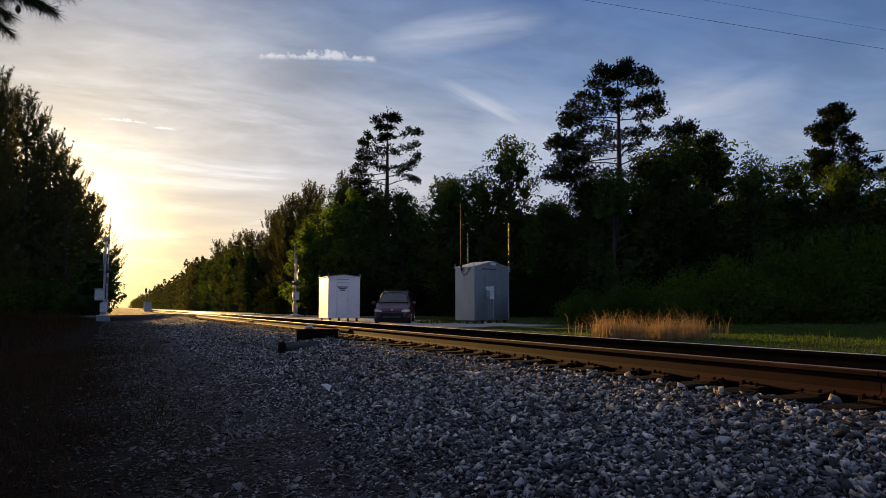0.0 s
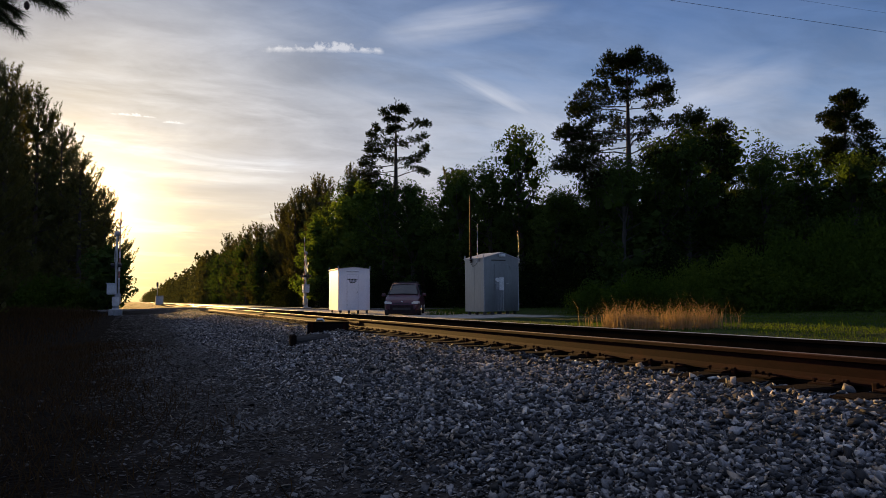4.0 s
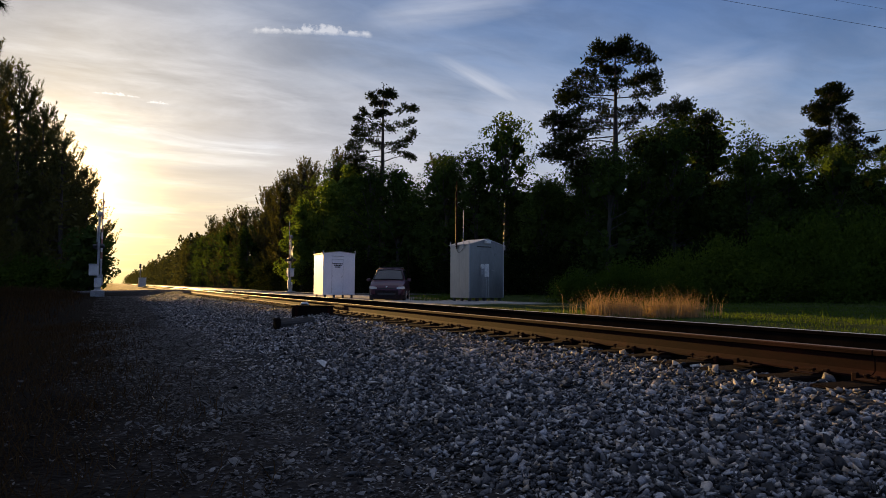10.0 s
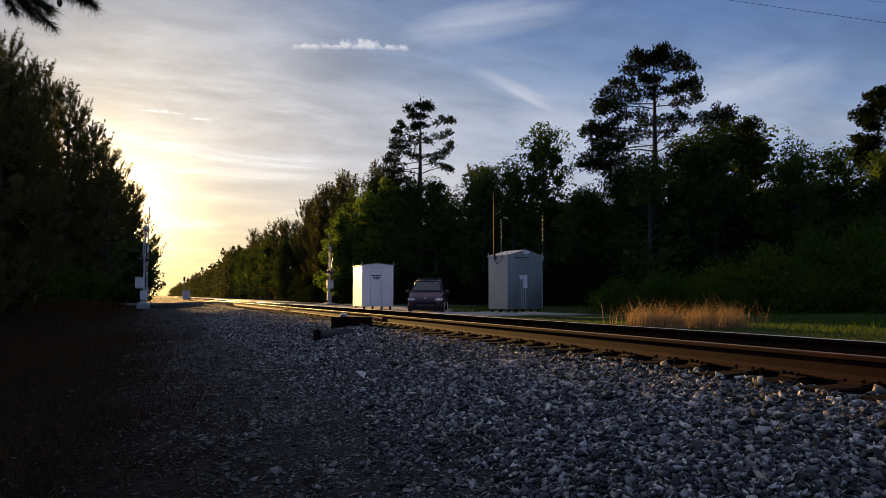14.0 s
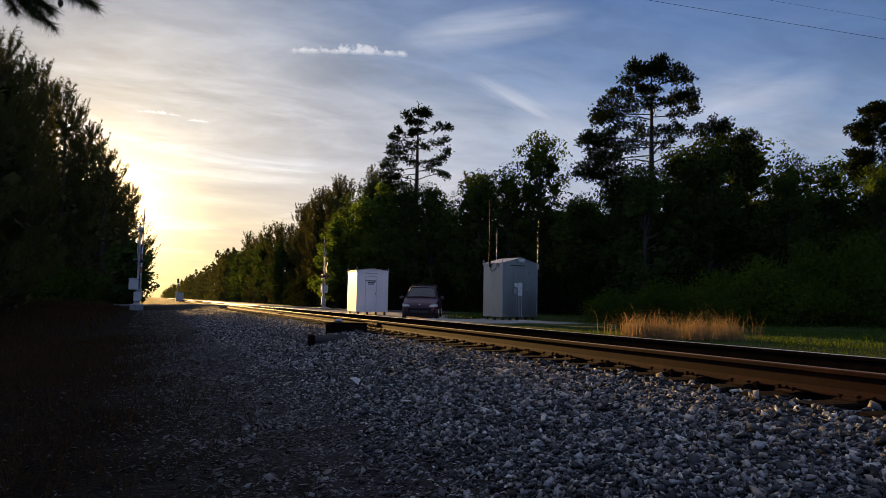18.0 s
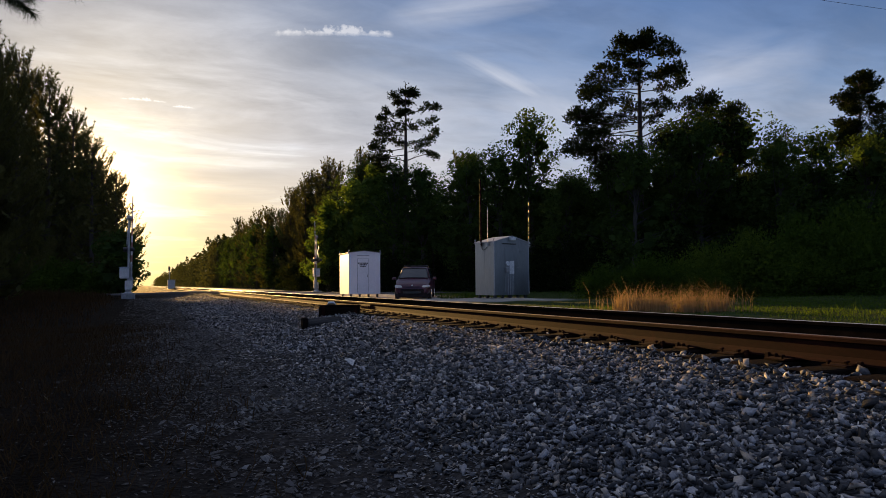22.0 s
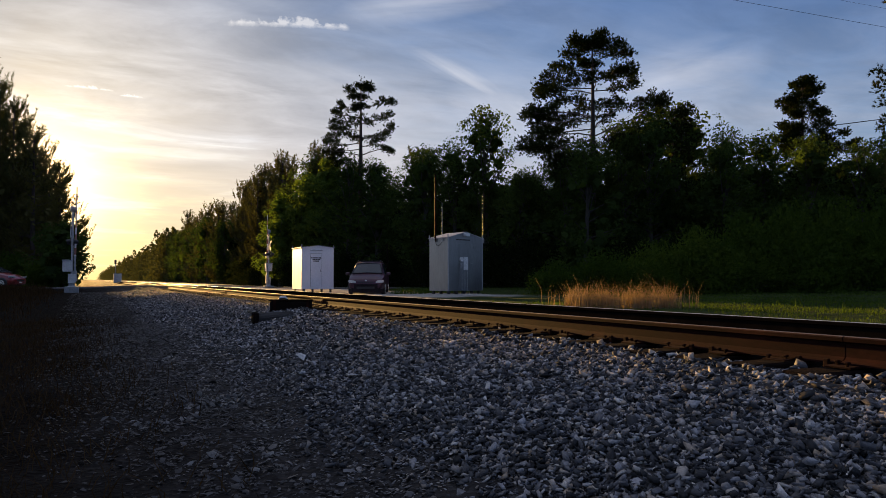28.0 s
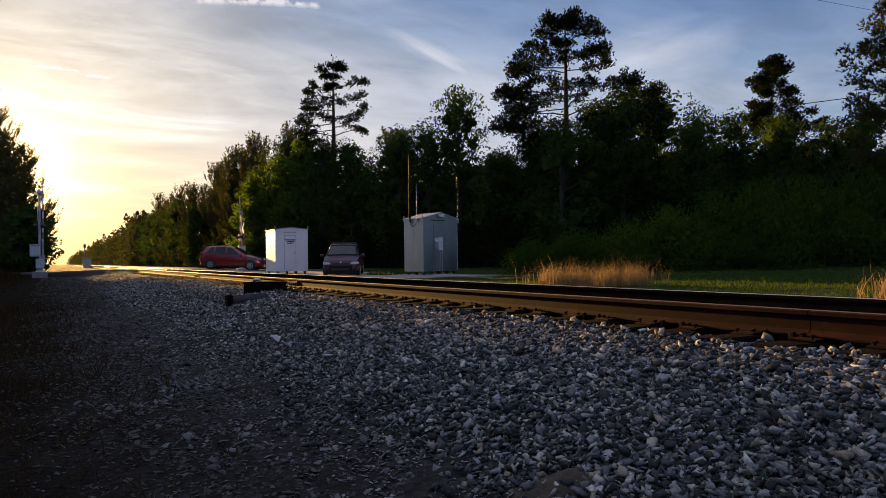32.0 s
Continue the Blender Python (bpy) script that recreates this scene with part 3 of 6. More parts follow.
def build_ground():
    xs = np.concatenate([-np.geomspace(2600, 9, 26), np.arange(-8.5, -1.5, 0.3), np.arange(-1.5, 4.2, 0.11), np.arange(4.2, 20, 0.4), np.geomspace(20.5, 2600, 30)])
    ys = np.concatenate([-np.geomspace(2600, 4, 20), np.arange(-3, 14, 0.16), np.arange(14, 62, 0.5), np.geomspace(62.6, 2600, 36)])
    X, Y = np.meshgrid(xs, ys, indexing="ij")
    rng = np.random.default_rng(3)
    Z = ground_z(X, Y) + rng.normal(0, 0.008, X.shape) * (np.abs(X) < 20) * (np.abs(Y) < 70)
    v = np.stack([X, Y, Z], -1).reshape(-1, 3)
    nx, ny = X.shape
    a = (np.arange(nx - 1)[:, None] * ny + np.arange(ny - 1)[None, :]).ravel()
    f = np.stack([a, a + ny, a + ny + 1, a + 1], -1)
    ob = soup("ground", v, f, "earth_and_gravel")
    ob.data.shade_smooth()
    tagged(ob, "flat ground of grey gravel, dark soil with painted shade, and rough turf", "ground", kind="structure")


def build_road():
    mid = []
    for (ax, ay), (bx, by) in zip(ROAD_LINE, ROAD_LINE[1:]):
        m = max(2, int(math.hypot(bx - ax, by - ay) / 0.7))
        mid += [(ax + (bx - ax) * k / m, ay + (by - ay) * k / m) for k in range(m)]
    mid = np.array(mid)
    t = unit(np.gradient(mid, axis=0))
    side = np.stack([-t[:, 1], t[:, 0]], -1)
    v = np.array([-ROAD_HALF, -ROAD_HALF + 0.05, 0.0, ROAD_HALF - 0.05, ROAD_HALF])
    dz = np.array([-0.12, 0.0, 0.03, 0.0, -0.12])
    xs = mid
    X, Y = mid[:, :1] + side[:, :1] * v, mid[:, 1:] + side[:, 1:] * v
    Z = road_z(X) + dz[None, :]
    n = len(v)
    a = (np.arange(len(xs) - 1)[:, None] * n + np.arange(n - 1)[None, :]).ravel()
    ob = soup("road", np.stack([X, Y, Z], -1).reshape(-1, 3), np.stack([a, a + n, a + n + 1, a + 1], -1), "asphalt")
    tagged(ob, "worn dark asphalt road over the level crossing", "road", kind="structure")


def rail_outline(x):
    half = [(0.075, 0.0), (0.075, 0.012), (0.03, 0.026), (0.010, 0.045), (0.009, 0.135), (0.034, 0.148), (0.0365, 0.172), (0.028, 0.179)]
    return [(x + a, RAIL_TOP - 0.18 + b) for a, b in half] + [(x - a, RAIL_TOP - 0.18 + b) for a, b in reversed(half)]


def tie_rows():
    rng, y, out = random.Random(12), -3.0, []
    while y < 125:
        out.append(y)
        y += 0.5 + rng.uniform(-0.03, 0.03)
    return [y for y in out if abs(y - crossing_mid(TRACK_MID)) > 4.6]


TIE_YS = tie_rows()


def build_track():
    track = thing("railway_track", pose(0, 0, 0), "single railway track with rusty rails on dark wooden ties", "railway track", kind="structure")
    cuts = [-12.0, 3.05, 15.2, 27.4, 42.0, 80.0, 160.0, 420.0]
    for x in (RAIL_NEAR, RAIL_FAR):
        for a, b in zip(cuts, cuts[1:]):
            near = x == RAIL_NEAR
            rail = part("rail", Geo().prism(rail_outline(x), 1, a + 0.004, b - 0.004), "rusty_steel" if near else "shaded_rail", track, "rusty steel rail" if near else "steel rail with its shaded side painted black")
            top = [(x - 0.027, RAIL_TOP - 0.002), (x + 0.027, RAIL_TOP - 0.002), (x + 0.024, RAIL_TOP + 0.002), (x - 0.024, RAIL_TOP + 0.002)]
            part("running_surface", Geo().prism(top, 1, a + 0.004, b - 0.004), "dull_rail_head" if near else "worn_steel", rail, "dull brown rail head" if near else "polished bright rail head")
        for y in cuts[2:4] if x == RAIL_NEAR else ():
            g = Geo().box(x - 0.030, x - 0.010, y - 0.45, y + 0.45, RAIL_TOP - 0.145, RAIL_TOP - 0.05, 0.006)
            for k in (-0.36, -0.2, -0.07, 0.07, 0.2, 0.36):
                g.tube([(x - 0.05, y + k, RAIL_TOP - 0.098), (x - 0.028, y + k, RAIL_TOP - 0.098)], 0.016, 6)
            part("joint_bar", g, "rusty_steel", track, "bolted rusty joint bar")
    rng = random.Random(11)
    tie_mesh = []
    for k in range(4):
        g = Geo().box(-1.3, 1.3, -0.115, 0.115, -0.18, 0.0, 0.012)
        g.v = [(a + rng.uniform(-0.012, 0.012), b + rng.uniform(-0.006, 0.006), c + rng.uniform(-0.005, 0.005)) for a, b, c in g.v]
        tie_mesh.append(mesh_of("tie", g, "creosoted_wood"))
    end = mesh_of("tie_end", Geo().box(-0.006, 0.006, -0.10, 0.10, -0.16, -0.015, 0.003), "sawn_tie_end")
    plate = mesh_of("tie_plate", Geo().prism([(-0.18, 0), (0.18, 0), (0.18, 0.010), (0.085, 0.016), (0.085, 0.022), (-0.085, 0.022), (-0.085, 0.016), (-0.18, 0.010)], 1, -0.09, 0.09), "rusty_steel")
    sp = Geo().box(-0.008, 0.008, -0.008, 0.008, 0.0, 0.028, 0.002).box(-0.014, 0.020, -0.014, 0.014, 0.026, 0.042, 0.005)
    spike = mesh_of("spike", sp, "rusty_steel")
    anchor = mesh_of("rail_anchor", Geo().box(-0.09, 0.09, -0.014, 0.014, -0.03, 0.02, 0.005).box(-0.105, -0.075, -0.02, 0.02, -0.03, 0.035, 0.006), "rusty_steel")
    for n, y in enumerate(TIE_YS):
        off, turn = rng.uniform(-0.07, 0.07), rng.uniform(-1.2, 1.2)
        m = pose(TRACK_MID + off, y, TIE_TOP + rng.uniform(-0.008, 0.004), 0, 0, turn)
        tie = share("tie", tie_mesh[n % 4], track, m)
        if y < 26:
            share("tie_end", end, tie, pose(-1.312, 0, 0))
        if y < 75:
            for x in (RAIL_NEAR, RAIL_FAR):
                if x == RAIL_FAR and y > 20:
                    continue
                p = share("tie_plate", plate, track, pose(x, y, TIE_TOP + 0.002))
                if y < 32 and x == RAIL_NEAR:
                    for sx, sy, tr in ((-0.10, 0.05 * (-1) ** n, 0), (-0.15, -0.055 * (-1) ** n, 0)):
                        share("spike", spike, p, pose(sx, sy + rng.uniform(-0.01, 0.01), rng.uniform(-0.004, 0.006), rng.uniform(-6, 6), 0, tr))
                    share("rail_anchor", anchor, track, pose(x, y + 0.135 * (-1) ** n, TIE_TOP + 0.012))
    # planks and asphalt between the rails at the crossing
    for i, (a, b) in enumerate(((RAIL_NEAR - 0.55, RAIL_NEAR - 0.06), (RAIL_NEAR + 0.12, TRACK_MID - 0.01), (TRACK_MID + 0.01, RAIL_FAR - 0.12), (RAIL_FAR + 0.06, RAIL_FAR + 0.55))):
        part("crossing_panel", Geo().box(a, b, crossing_mid((a + b) / 2) - 4.2, crossing_mid((a + b) / 2) + 4.2, RAIL_TOP - 0.17, RAIL_TOP - 0.008, 0.012), "black_rubber", track, "dark rubber crossing panel")


def stones(name, n, seed, xr, yr, size, sink=0.25, dens=None, full=1, mat="crushed_granite", lift=0.0, flat=1.0):
    """Broken stones lying on the ground, each with flat broken faces."""
    rng = np.random.default_rng(seed)
    x, y = rng.uniform(*xr, n), rng.uniform(*yr, n)
    if dens is not None:
        ok = rng.uniform(0, 1, n) < dens(x, y)
        x, y = x[ok], y[ok]
    n = len(x)
    s = size[0] * np.exp(rng.normal(0, size[1], n))
    dim = np.stack([rng.uniform(0.95, 1.5, n), rng.uniform(0.65, 1.05, n), rng.uniform(0.26, 0.50, n) * flat], -1) * s[:, None]
    a, b, c = rng.uniform(0, 2 * np.pi, n), rng.normal(0, 0.52 * flat, n), rng.normal(0, 0.52 * flat, n)

    def rot(v, ang, i, j):
        ca, sa = np.cos(ang)[:, None], np.sin(ang)[:, None]
        p, q = v[..., i] * ca - v[..., j] * sa, v[..., i] * sa + v[..., j] * ca
        w = v.copy()
        w[..., i], w[..., j] = p, q
        return w
    if full:
        # six-sided broken blocks, corners knocked off unevenly
        cube = np.array([(i, j, k) for i in (-1, 1) for j in (-1, 1) for k in (-1, 1)], float) * 0.5
        quad = np.array([(0, 1, 3, 2), (4, 6, 7, 5), (0, 4, 5, 1), (2, 3, 7, 6), (0, 2, 6, 4), (1, 5, 7, 3)])
        tri = np.concatenate([quad[:, [0, 1, 2]], quad[:, [0, 2, 3]]])
        v = cube[None] * (1 + rng.uniform(-0.50, 0.22, (n, 8, 1))) + rng.uniform(-0.17, 0.17, (n, 8, 3))
    else:
        # small or distant: a ridged roof of six faces, open where it is bedded in the ground
        roof = np.array([(1, 0.3, -0.5), (0.2, 1, -0.5), (-1, 0.4, -0.5), (-0.4, -1, -0.5), (0.7, -0.8, -0.5), (0.35, 0.1, 0.8), (-0.4, 0.0, 0.7)], float) * 0.60
        v = roof[None] * (1 + rng.uniform(-0.30, 0.30, (n, 7, 1))) + rng.uniform(-0.16, 0.16, (n, 7, 3))
        tri = np.array([(0, 1, 5), (1, 6, 5), (1, 2, 6), (2, 3, 6), (3, 5, 6), (3, 4, 5), (4, 0, 5)])
    v = rot(rot(rot(v * dim[:, None, :], b, 1, 2), c, 0, 2), a, 0, 1)
    z = ground_z(x, y) + dim[:, 2] * (0.5 - sink) + rng.uniform(0, 1.0, n) ** 1.5 * s * 0.95 * flat + lift - 0.028 * sm(3.3, 3.85, x)
    v = v + np.stack([x, y, z], -1)[:, None, :]
    f = (np.arange(n) * v.shape[1])[:, None, None] + tri[None]
    return soup(name, v.reshape(-1, 3), f.reshape(-1, 3), mat)


def build_ballast():
    ties = np.array(TIE_YS)

    def tie_gap(y):
        return np.concatenate([np.min(np.abs(q[:, None] - ties[None, :]), 1) for q in np.array_split(y, 1 + len(y) // 2000)])

    def slope(x, y):
        """Fresh coarse stone on the slope below the ties."""
        return sm(0.95, 2.6, x - 0.045 * y + 0.30 * waves(x * 1.6, y * 0.9)) * np.where((x > 3.95) & (tie_gap(y) < 0.14), 0.0, 1.0)

    def path(x, y):
        """Small trodden stone beside it, thinning out towards the verge."""
        w = 0.5 + 0.5 * waves(x * 1.3, y * 0.7)
        thin = 0.04 + 0.96 * sm(-0.8 + 0.8 * w, 1.5 + 0.7 * w, x + 0.04 * y)
        return thin * sm(-1.9, -0.5, x) * (0.45 + 0.55 * sm(-0.2, 0.45, w + 0.5 * sm(0.8, 2.0, x))) * (1 - 0.75 * slope(x, y)) * sm(4.4, 5.6, road_off(x, y))

    def crib(x, y):
        """Stone between the ties, spilling over some of their ends."""
        spill = sm(0.25, 0.5, waves(x * 0.8 + 3.0, y * 2.3)) * sm(4.12, 4.02, x)
        return np.where(tie_gap(y) < 0.145, spill, 1.0) * sm(4.40, 4.30, x)

    spec = [(88000, 21, (1.0, 4.0), (0.6, 7.6), (0.0235, 0.28), 1, slope, 0.0), (58000, 22, (-1.9, 2.9), (0.6, 8.6), (0.0155, 0.34), 0, path, 0.0), (48000, 23, (1.4, 4.0), (7.6, 18.0), (0.0245, 0.30), 0, slope, 0.0),
            (36000, 28, (-1.9, 3.2), (8.4, 18.0), (0.023, 0.32), 0, path, 0.0), (34000, 24, (1.2, 4.1), (18.0, 34.0), (0.031, 0.25), 0, lambda x, y: np.clip(path(x, y) + slope(x, y), 0, 1), -0.01), (9000, 31, (-0.8, 1.6), (18.0, 34.0), (0.034, 0.25), 0, path, -0.01), (9000, 32, (-0.8, 4.1), (34.0, 48.0), (0.045, 0.25), 0, path, -0.015),
            (5000, 25, (4.5, 6.7), (-6.0, 20.0), (0.045, 0.25), 0, lambda x, y: np.where(tie_gap(y) < 0.145, 0.0, 1.0), 0.0), (6500, 29, (3.8, 4.45), (0.6, 8.0), (0.028, 0.30), 1, crib, 0.038), (10000, 30, (3.8, 4.45), (8.0, 26.0), (0.026, 0.25), 0, crib, 0.034),
            (17000, 26, (-1.0, 4.1), (-7.0, 0.65), (0.030, 0.30), 0, lambda x, y: np.clip(path(x, y) + slope(x, y), 0, 1), 0.0)]
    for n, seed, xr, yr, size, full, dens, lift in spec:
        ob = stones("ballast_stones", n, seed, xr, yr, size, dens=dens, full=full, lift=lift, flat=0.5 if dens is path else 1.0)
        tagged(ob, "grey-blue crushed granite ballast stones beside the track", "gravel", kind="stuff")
    for k, (x, y, a, b, n) in enumerate(((1.03, 6.65, 0.26, 0.30, 170), (0.45, 5.9, 0.35, 0.22, 60), (0.85, 4.4, 0.3, 0.25, 40))):
        ob = stones("pale_gravel", n, 31 + k, (x - a, x + a), (y - b, y + b), (0.024, 0.35), sink=0.35, full=0, mat="pale_stone")
        tagged(ob, "patch of pale crushed gravel", "gravel", kind="stuff")
    # the larger stones nearest the path, one by one
    rng = random.Random(27)
    shapes = []
    for k in range(14):
        g = Geo().box(-0.55, 0.55, -0.38, 0.38, -0.26, 0.26, 0.13)
        g.v = [(a * rng.uniform(0.72, 1.2), b * rng.uniform(0.72, 1.2), c * rng.uniform(0.7, 1.2)) for a, b, c in g.v]
        shapes.append(mesh_of("stone", g, "crushed_granite"))
    ground = bpy.data.objects["ground"]
    for k in range(300):
        y = 1.5 + 4.8 * rng.random() ** 1.3
        x = rng.uniform(max(1.6, 0.15 * y + 1.2), 3.75)
        s = rng.uniform(0.028, 0.042)
        m = Matrix.Translation((x, y, float(ground_z(x, y)) + s * 0.42)) @ Euler((rng.uniform(-0.6, 0.6), rng.uniform(-0.6, 0.6), rng.uniform(0, 6.28))).to_matrix().to_4x4() @ Matrix.Scale(s, 4)
        share("stone", shapes[k % 14], ground, m)


def build_mound():
    """A low heap of sandy soil among the stones."""
    rng = np.random.default_rng(5)
    n = 26
    u = np.linspace(-1, 1, n)
    X, Y = np.meshgrid(u, u, indexing="ij")
    r = np.sqrt(X ** 2 + Y ** 2)
    x, y = 1.84 + 0.34 * X, 2.42 + 0.22 * Y
    z = ground_z(x, y) - 0.02 + 0.062 * np.clip(1 - r ** 2, -0.2, 1) * (1 + 0.25 * np.sin(5 * X + 1) * np.cos(4 * Y)) + rng.normal(0, 0.004, X.shape)
    a = (np.arange(n - 1)[:, None] * n + np.arange(n - 1)[None, :]).ravel()
    ob = soup("soil_mound", np.stack([x, y, z], -1).reshape(-1, 3), np.stack([a, a + n, a + n + 1, a + 1], -1), "sandy_soil")
    ob.data.shade_smooth()
    tagged(ob, "small low heap of sandy soil among the gravel", "soil")


build_ground()
build_road()

# ---- track-side huts, signals and posts ----
def gable_hut(name, at, label, w, d, eave, ridge, body_mat, roof_mat, legs, group):
    """A sheet-metal equipment hut; its front faces -y, its base is at z 0, its near left corner at x 0, y 0."""
    hut = thing(name, at, label, "equipment hut", group)
    foot = 0.13
    front = [(0, foot), (w, foot), (w, eave), (w / 2, ridge), (0, eave)]
    body = part("body", Geo().prism(front, 1, 0, d), body_mat, hut)
    # roof sheets, overhanging a little
    for s in (0, 1):
        a, b = ((-0.05, eave - 0.02), (w / 2, ridge + 0.004)) if s == 0 else ((w + 0.05, eave - 0.02), (w / 2, ridge + 0.004))
        g = Geo().prism([a, b, (b[0], b[1] + 0.03), (a[0], a[1] + 0.03)], 1, -0.05, d + 0.05)
        part("roof_sheet", g, roof_mat, hut)
    # corner posts with lifting eyes
    for x in (0, w):
        for y in (0, d):
            e = Geo().tube([(x, y, eave - 0.1), (x, y, eave + 0.10)], 0.024, 6)
            e.tube([(x + 0.03 * math.cos(a), y, eave + 0.12 + 0.03 * math.sin(a)) for a in [k * math.pi / 4 for k in range(9)]], 0.010, 6)
            part("lifting_eye", e, "aged_aluminium", hut)
    for i in range(legs):
        for y in (0.12, d - 0.12):
            x = 0.14 + (w - 0.28) * i / (legs - 1)
            part("foot", Geo().box(x - 0.05, x + 0.05, y - 0.06, y + 0.06, -0.12, foot, 0.008), "black_plastic", hut)
    return hut, body


def build_white_hut():
    w, d, eave, ridge = 1.78, 2.20, 2.40, 2.48
    m = pose(10.23, 37.62, 0.31, 0, 0, -1.8)
    hut, body = gable_hut("white_hut", m, "white painted steel equipment hut beside the track", w, d, eave, ridge, "white_painted_steel", "grey_paint", 4, "track-side equipment huts")
    door = part("door", Geo().box(0.50, 1.10, -0.022, -0.003, 0.24, 2.05, 0.006), "white_painted_steel", hut)
    g = Geo()
    for a in ((0.480, 0.496, 0.22, 2.07), (1.104, 1.120, 0.22, 2.07), (0.480, 1.120, 2.055, 2.075)):
        g.box(a[0], a[1], -0.010, -0.002, a[2], a[3], 0.002)
    part("door_seam", g, "white_door_seam", hut, "grey shadow gap round the door")
    part("drip_rail", Geo().box(0.46, 1.14, -0.045, -0.003, 2.22, 2.26, 0.006), "white_door_seam", hut, "grey metal rain strip over the door")
    part("door_handle", Geo().tube([(1.04, -0.02, 1.08), (1.04, -0.06, 1.08), (1.04, -0.065, 1.19)], 0.014, 6), "black_plastic", door, "small dark door handle")
    for z in (0.45, 1.15, 1.85):
        part("hinge", Geo().tube([(0.498, -0.028, z - 0.05), (0.498, -0.028, z + 0.05)], 0.012, 6), "aged_aluminium", door)
    for z, a, b in ((1.82, 0.52, 1.09), (1.73, 0.60, 1.02), (1.645, 0.64, 0.98)):
        t = Geo()
        x = a
        rng = random.Random(int(z * 100))
        while x < b - 0.03:
            k = rng.uniform(0.05, 0.09)
            t.box(x, min(x + k, b), -0.027, -0.0225, z - 0.03, z + 0.03, 0.0)
            x += k + 0.012
        part("lettering", t, "black_lettering", door, "line of black lettering too small to read")


def build_silver_hut():
    w, d, eave, ridge = 2.05, 1.36, 2.52, 2.77
    m = pose(14.25, 28.09, 0.31, 0, 0, 12.0)
    hut, body = gable_hut("metal_hut", m, "grey galvanised sheet-metal equipment hut with three thin aerials", w, d, eave, ridge, "galvanised_sheet", "aged_aluminium", 5, "track-side equipment huts")
    # folded sheet seams on the walls
    part("wall_seam", Geo().box(-0.008, -0.002, 0.66, 0.69, 0.18, eave - 0.03, 0.002), "galvanised_sheet", hut)
    part("corner_trim", Geo().box(-0.01, 0.03, -0.012, -0.002, 0.17, eave - 0.02, 0.002), "aged_aluminium", hut)
    part("corner_trim", Geo().box(w - 0.03, w + 0.008, -0.012, -0.002, 0.17, eave - 0.02, 0.002), "aged_aluminium", hut)
    part("lamp_housing", Geo().box(w / 2 - 0.15, w / 2 + 0.14, -0.16, -0.002, 2.58, 2.72, 0.02), "pale_label", hut, "pale lamp housing under the gable")
    part("drip_rail", Geo().box(0.45, 1.25, -0.05, -0.003, 2.41, 2.45, 0.006), "black_plastic", hut, "dark rain strip over the door")
    door = part("door", Geo().box(0.62, 1.44, -0.024, -0.003, 0.22, 2.26, 0.006), "galvanised_sheet", hut)
    part("notice_plate", Geo().box(0.88, 1.14, -0.034, -0.025, 1.08, 1.66, 0.003), "pale_label", door, "tall pale notice plate")
    part("meter_dial", Geo().disc((0.74, -0.025, 1.54), (0, -1, 0), 0.10, 0.07), "pale_label", hut, "round white meter on the wall")
    part("meter_box", Geo().box(0.63, 0.80, -0.10, -0.025, 1.14, 1.38, 0.01), "grey_paint", hut)
    part("door_handle", Geo().tube([(1.28, -0.025, 1.38), (1.28, -0.07, 1.38), (1.41, -0.075, 1.38)], 0.013, 6), "aged_aluminium", door)
    for x in (0.78, 0.90, 1.00, 1.10):
        part("conduit", Geo().tube([(x, -0.04, 0.15), (x, -0.04, 1.08)], 0.014, 6), "aged_aluminium", hut)
    lw = Geo()
    for z in (2.05, 2.10, 2.15):
        lw.box(1.50, 1.76, -0.03, -0.003, z - 0.012, z + 0.012, 0.003)
    part("louvre", lw, "grey_paint", hut)
    # aerials on brackets at the eaves
    for x, y, top, r, mt in ((-0.05, 0.86, 5.42, 0.046, "rusty_steel"), (-0.05, 0.36, 4.08, 0.013, "aged_aluminium"), (w + 0.12, 0.1, 4.62, 0.010, "black_plastic")):
        a = part("aerial", Geo().tube([(x, y, eave - 0.18), (x, y, eave + 0.4), (x, y, top)], [r, r, r * 0.6], 8), mt, hut, "thin upright aerial rod")
        for z in (eave - 0.17, eave - 0.07):
            part("bracket", Geo().box(x - 0.13 if x > 1 else x - 0.05, x + 0.06, y - 0.03, y + 0.03, z, z + 0.06, 0.005), "aged_aluminium", a)
    part("cable", Geo().tube([(-0.03, 0.86, 2.30), (-0.03, 0.74, 2.16), (-0.03, 0.56, 2.20), (-0.03, 0.42, 2.30)], 0.012, 6), "black_rubber", hut)


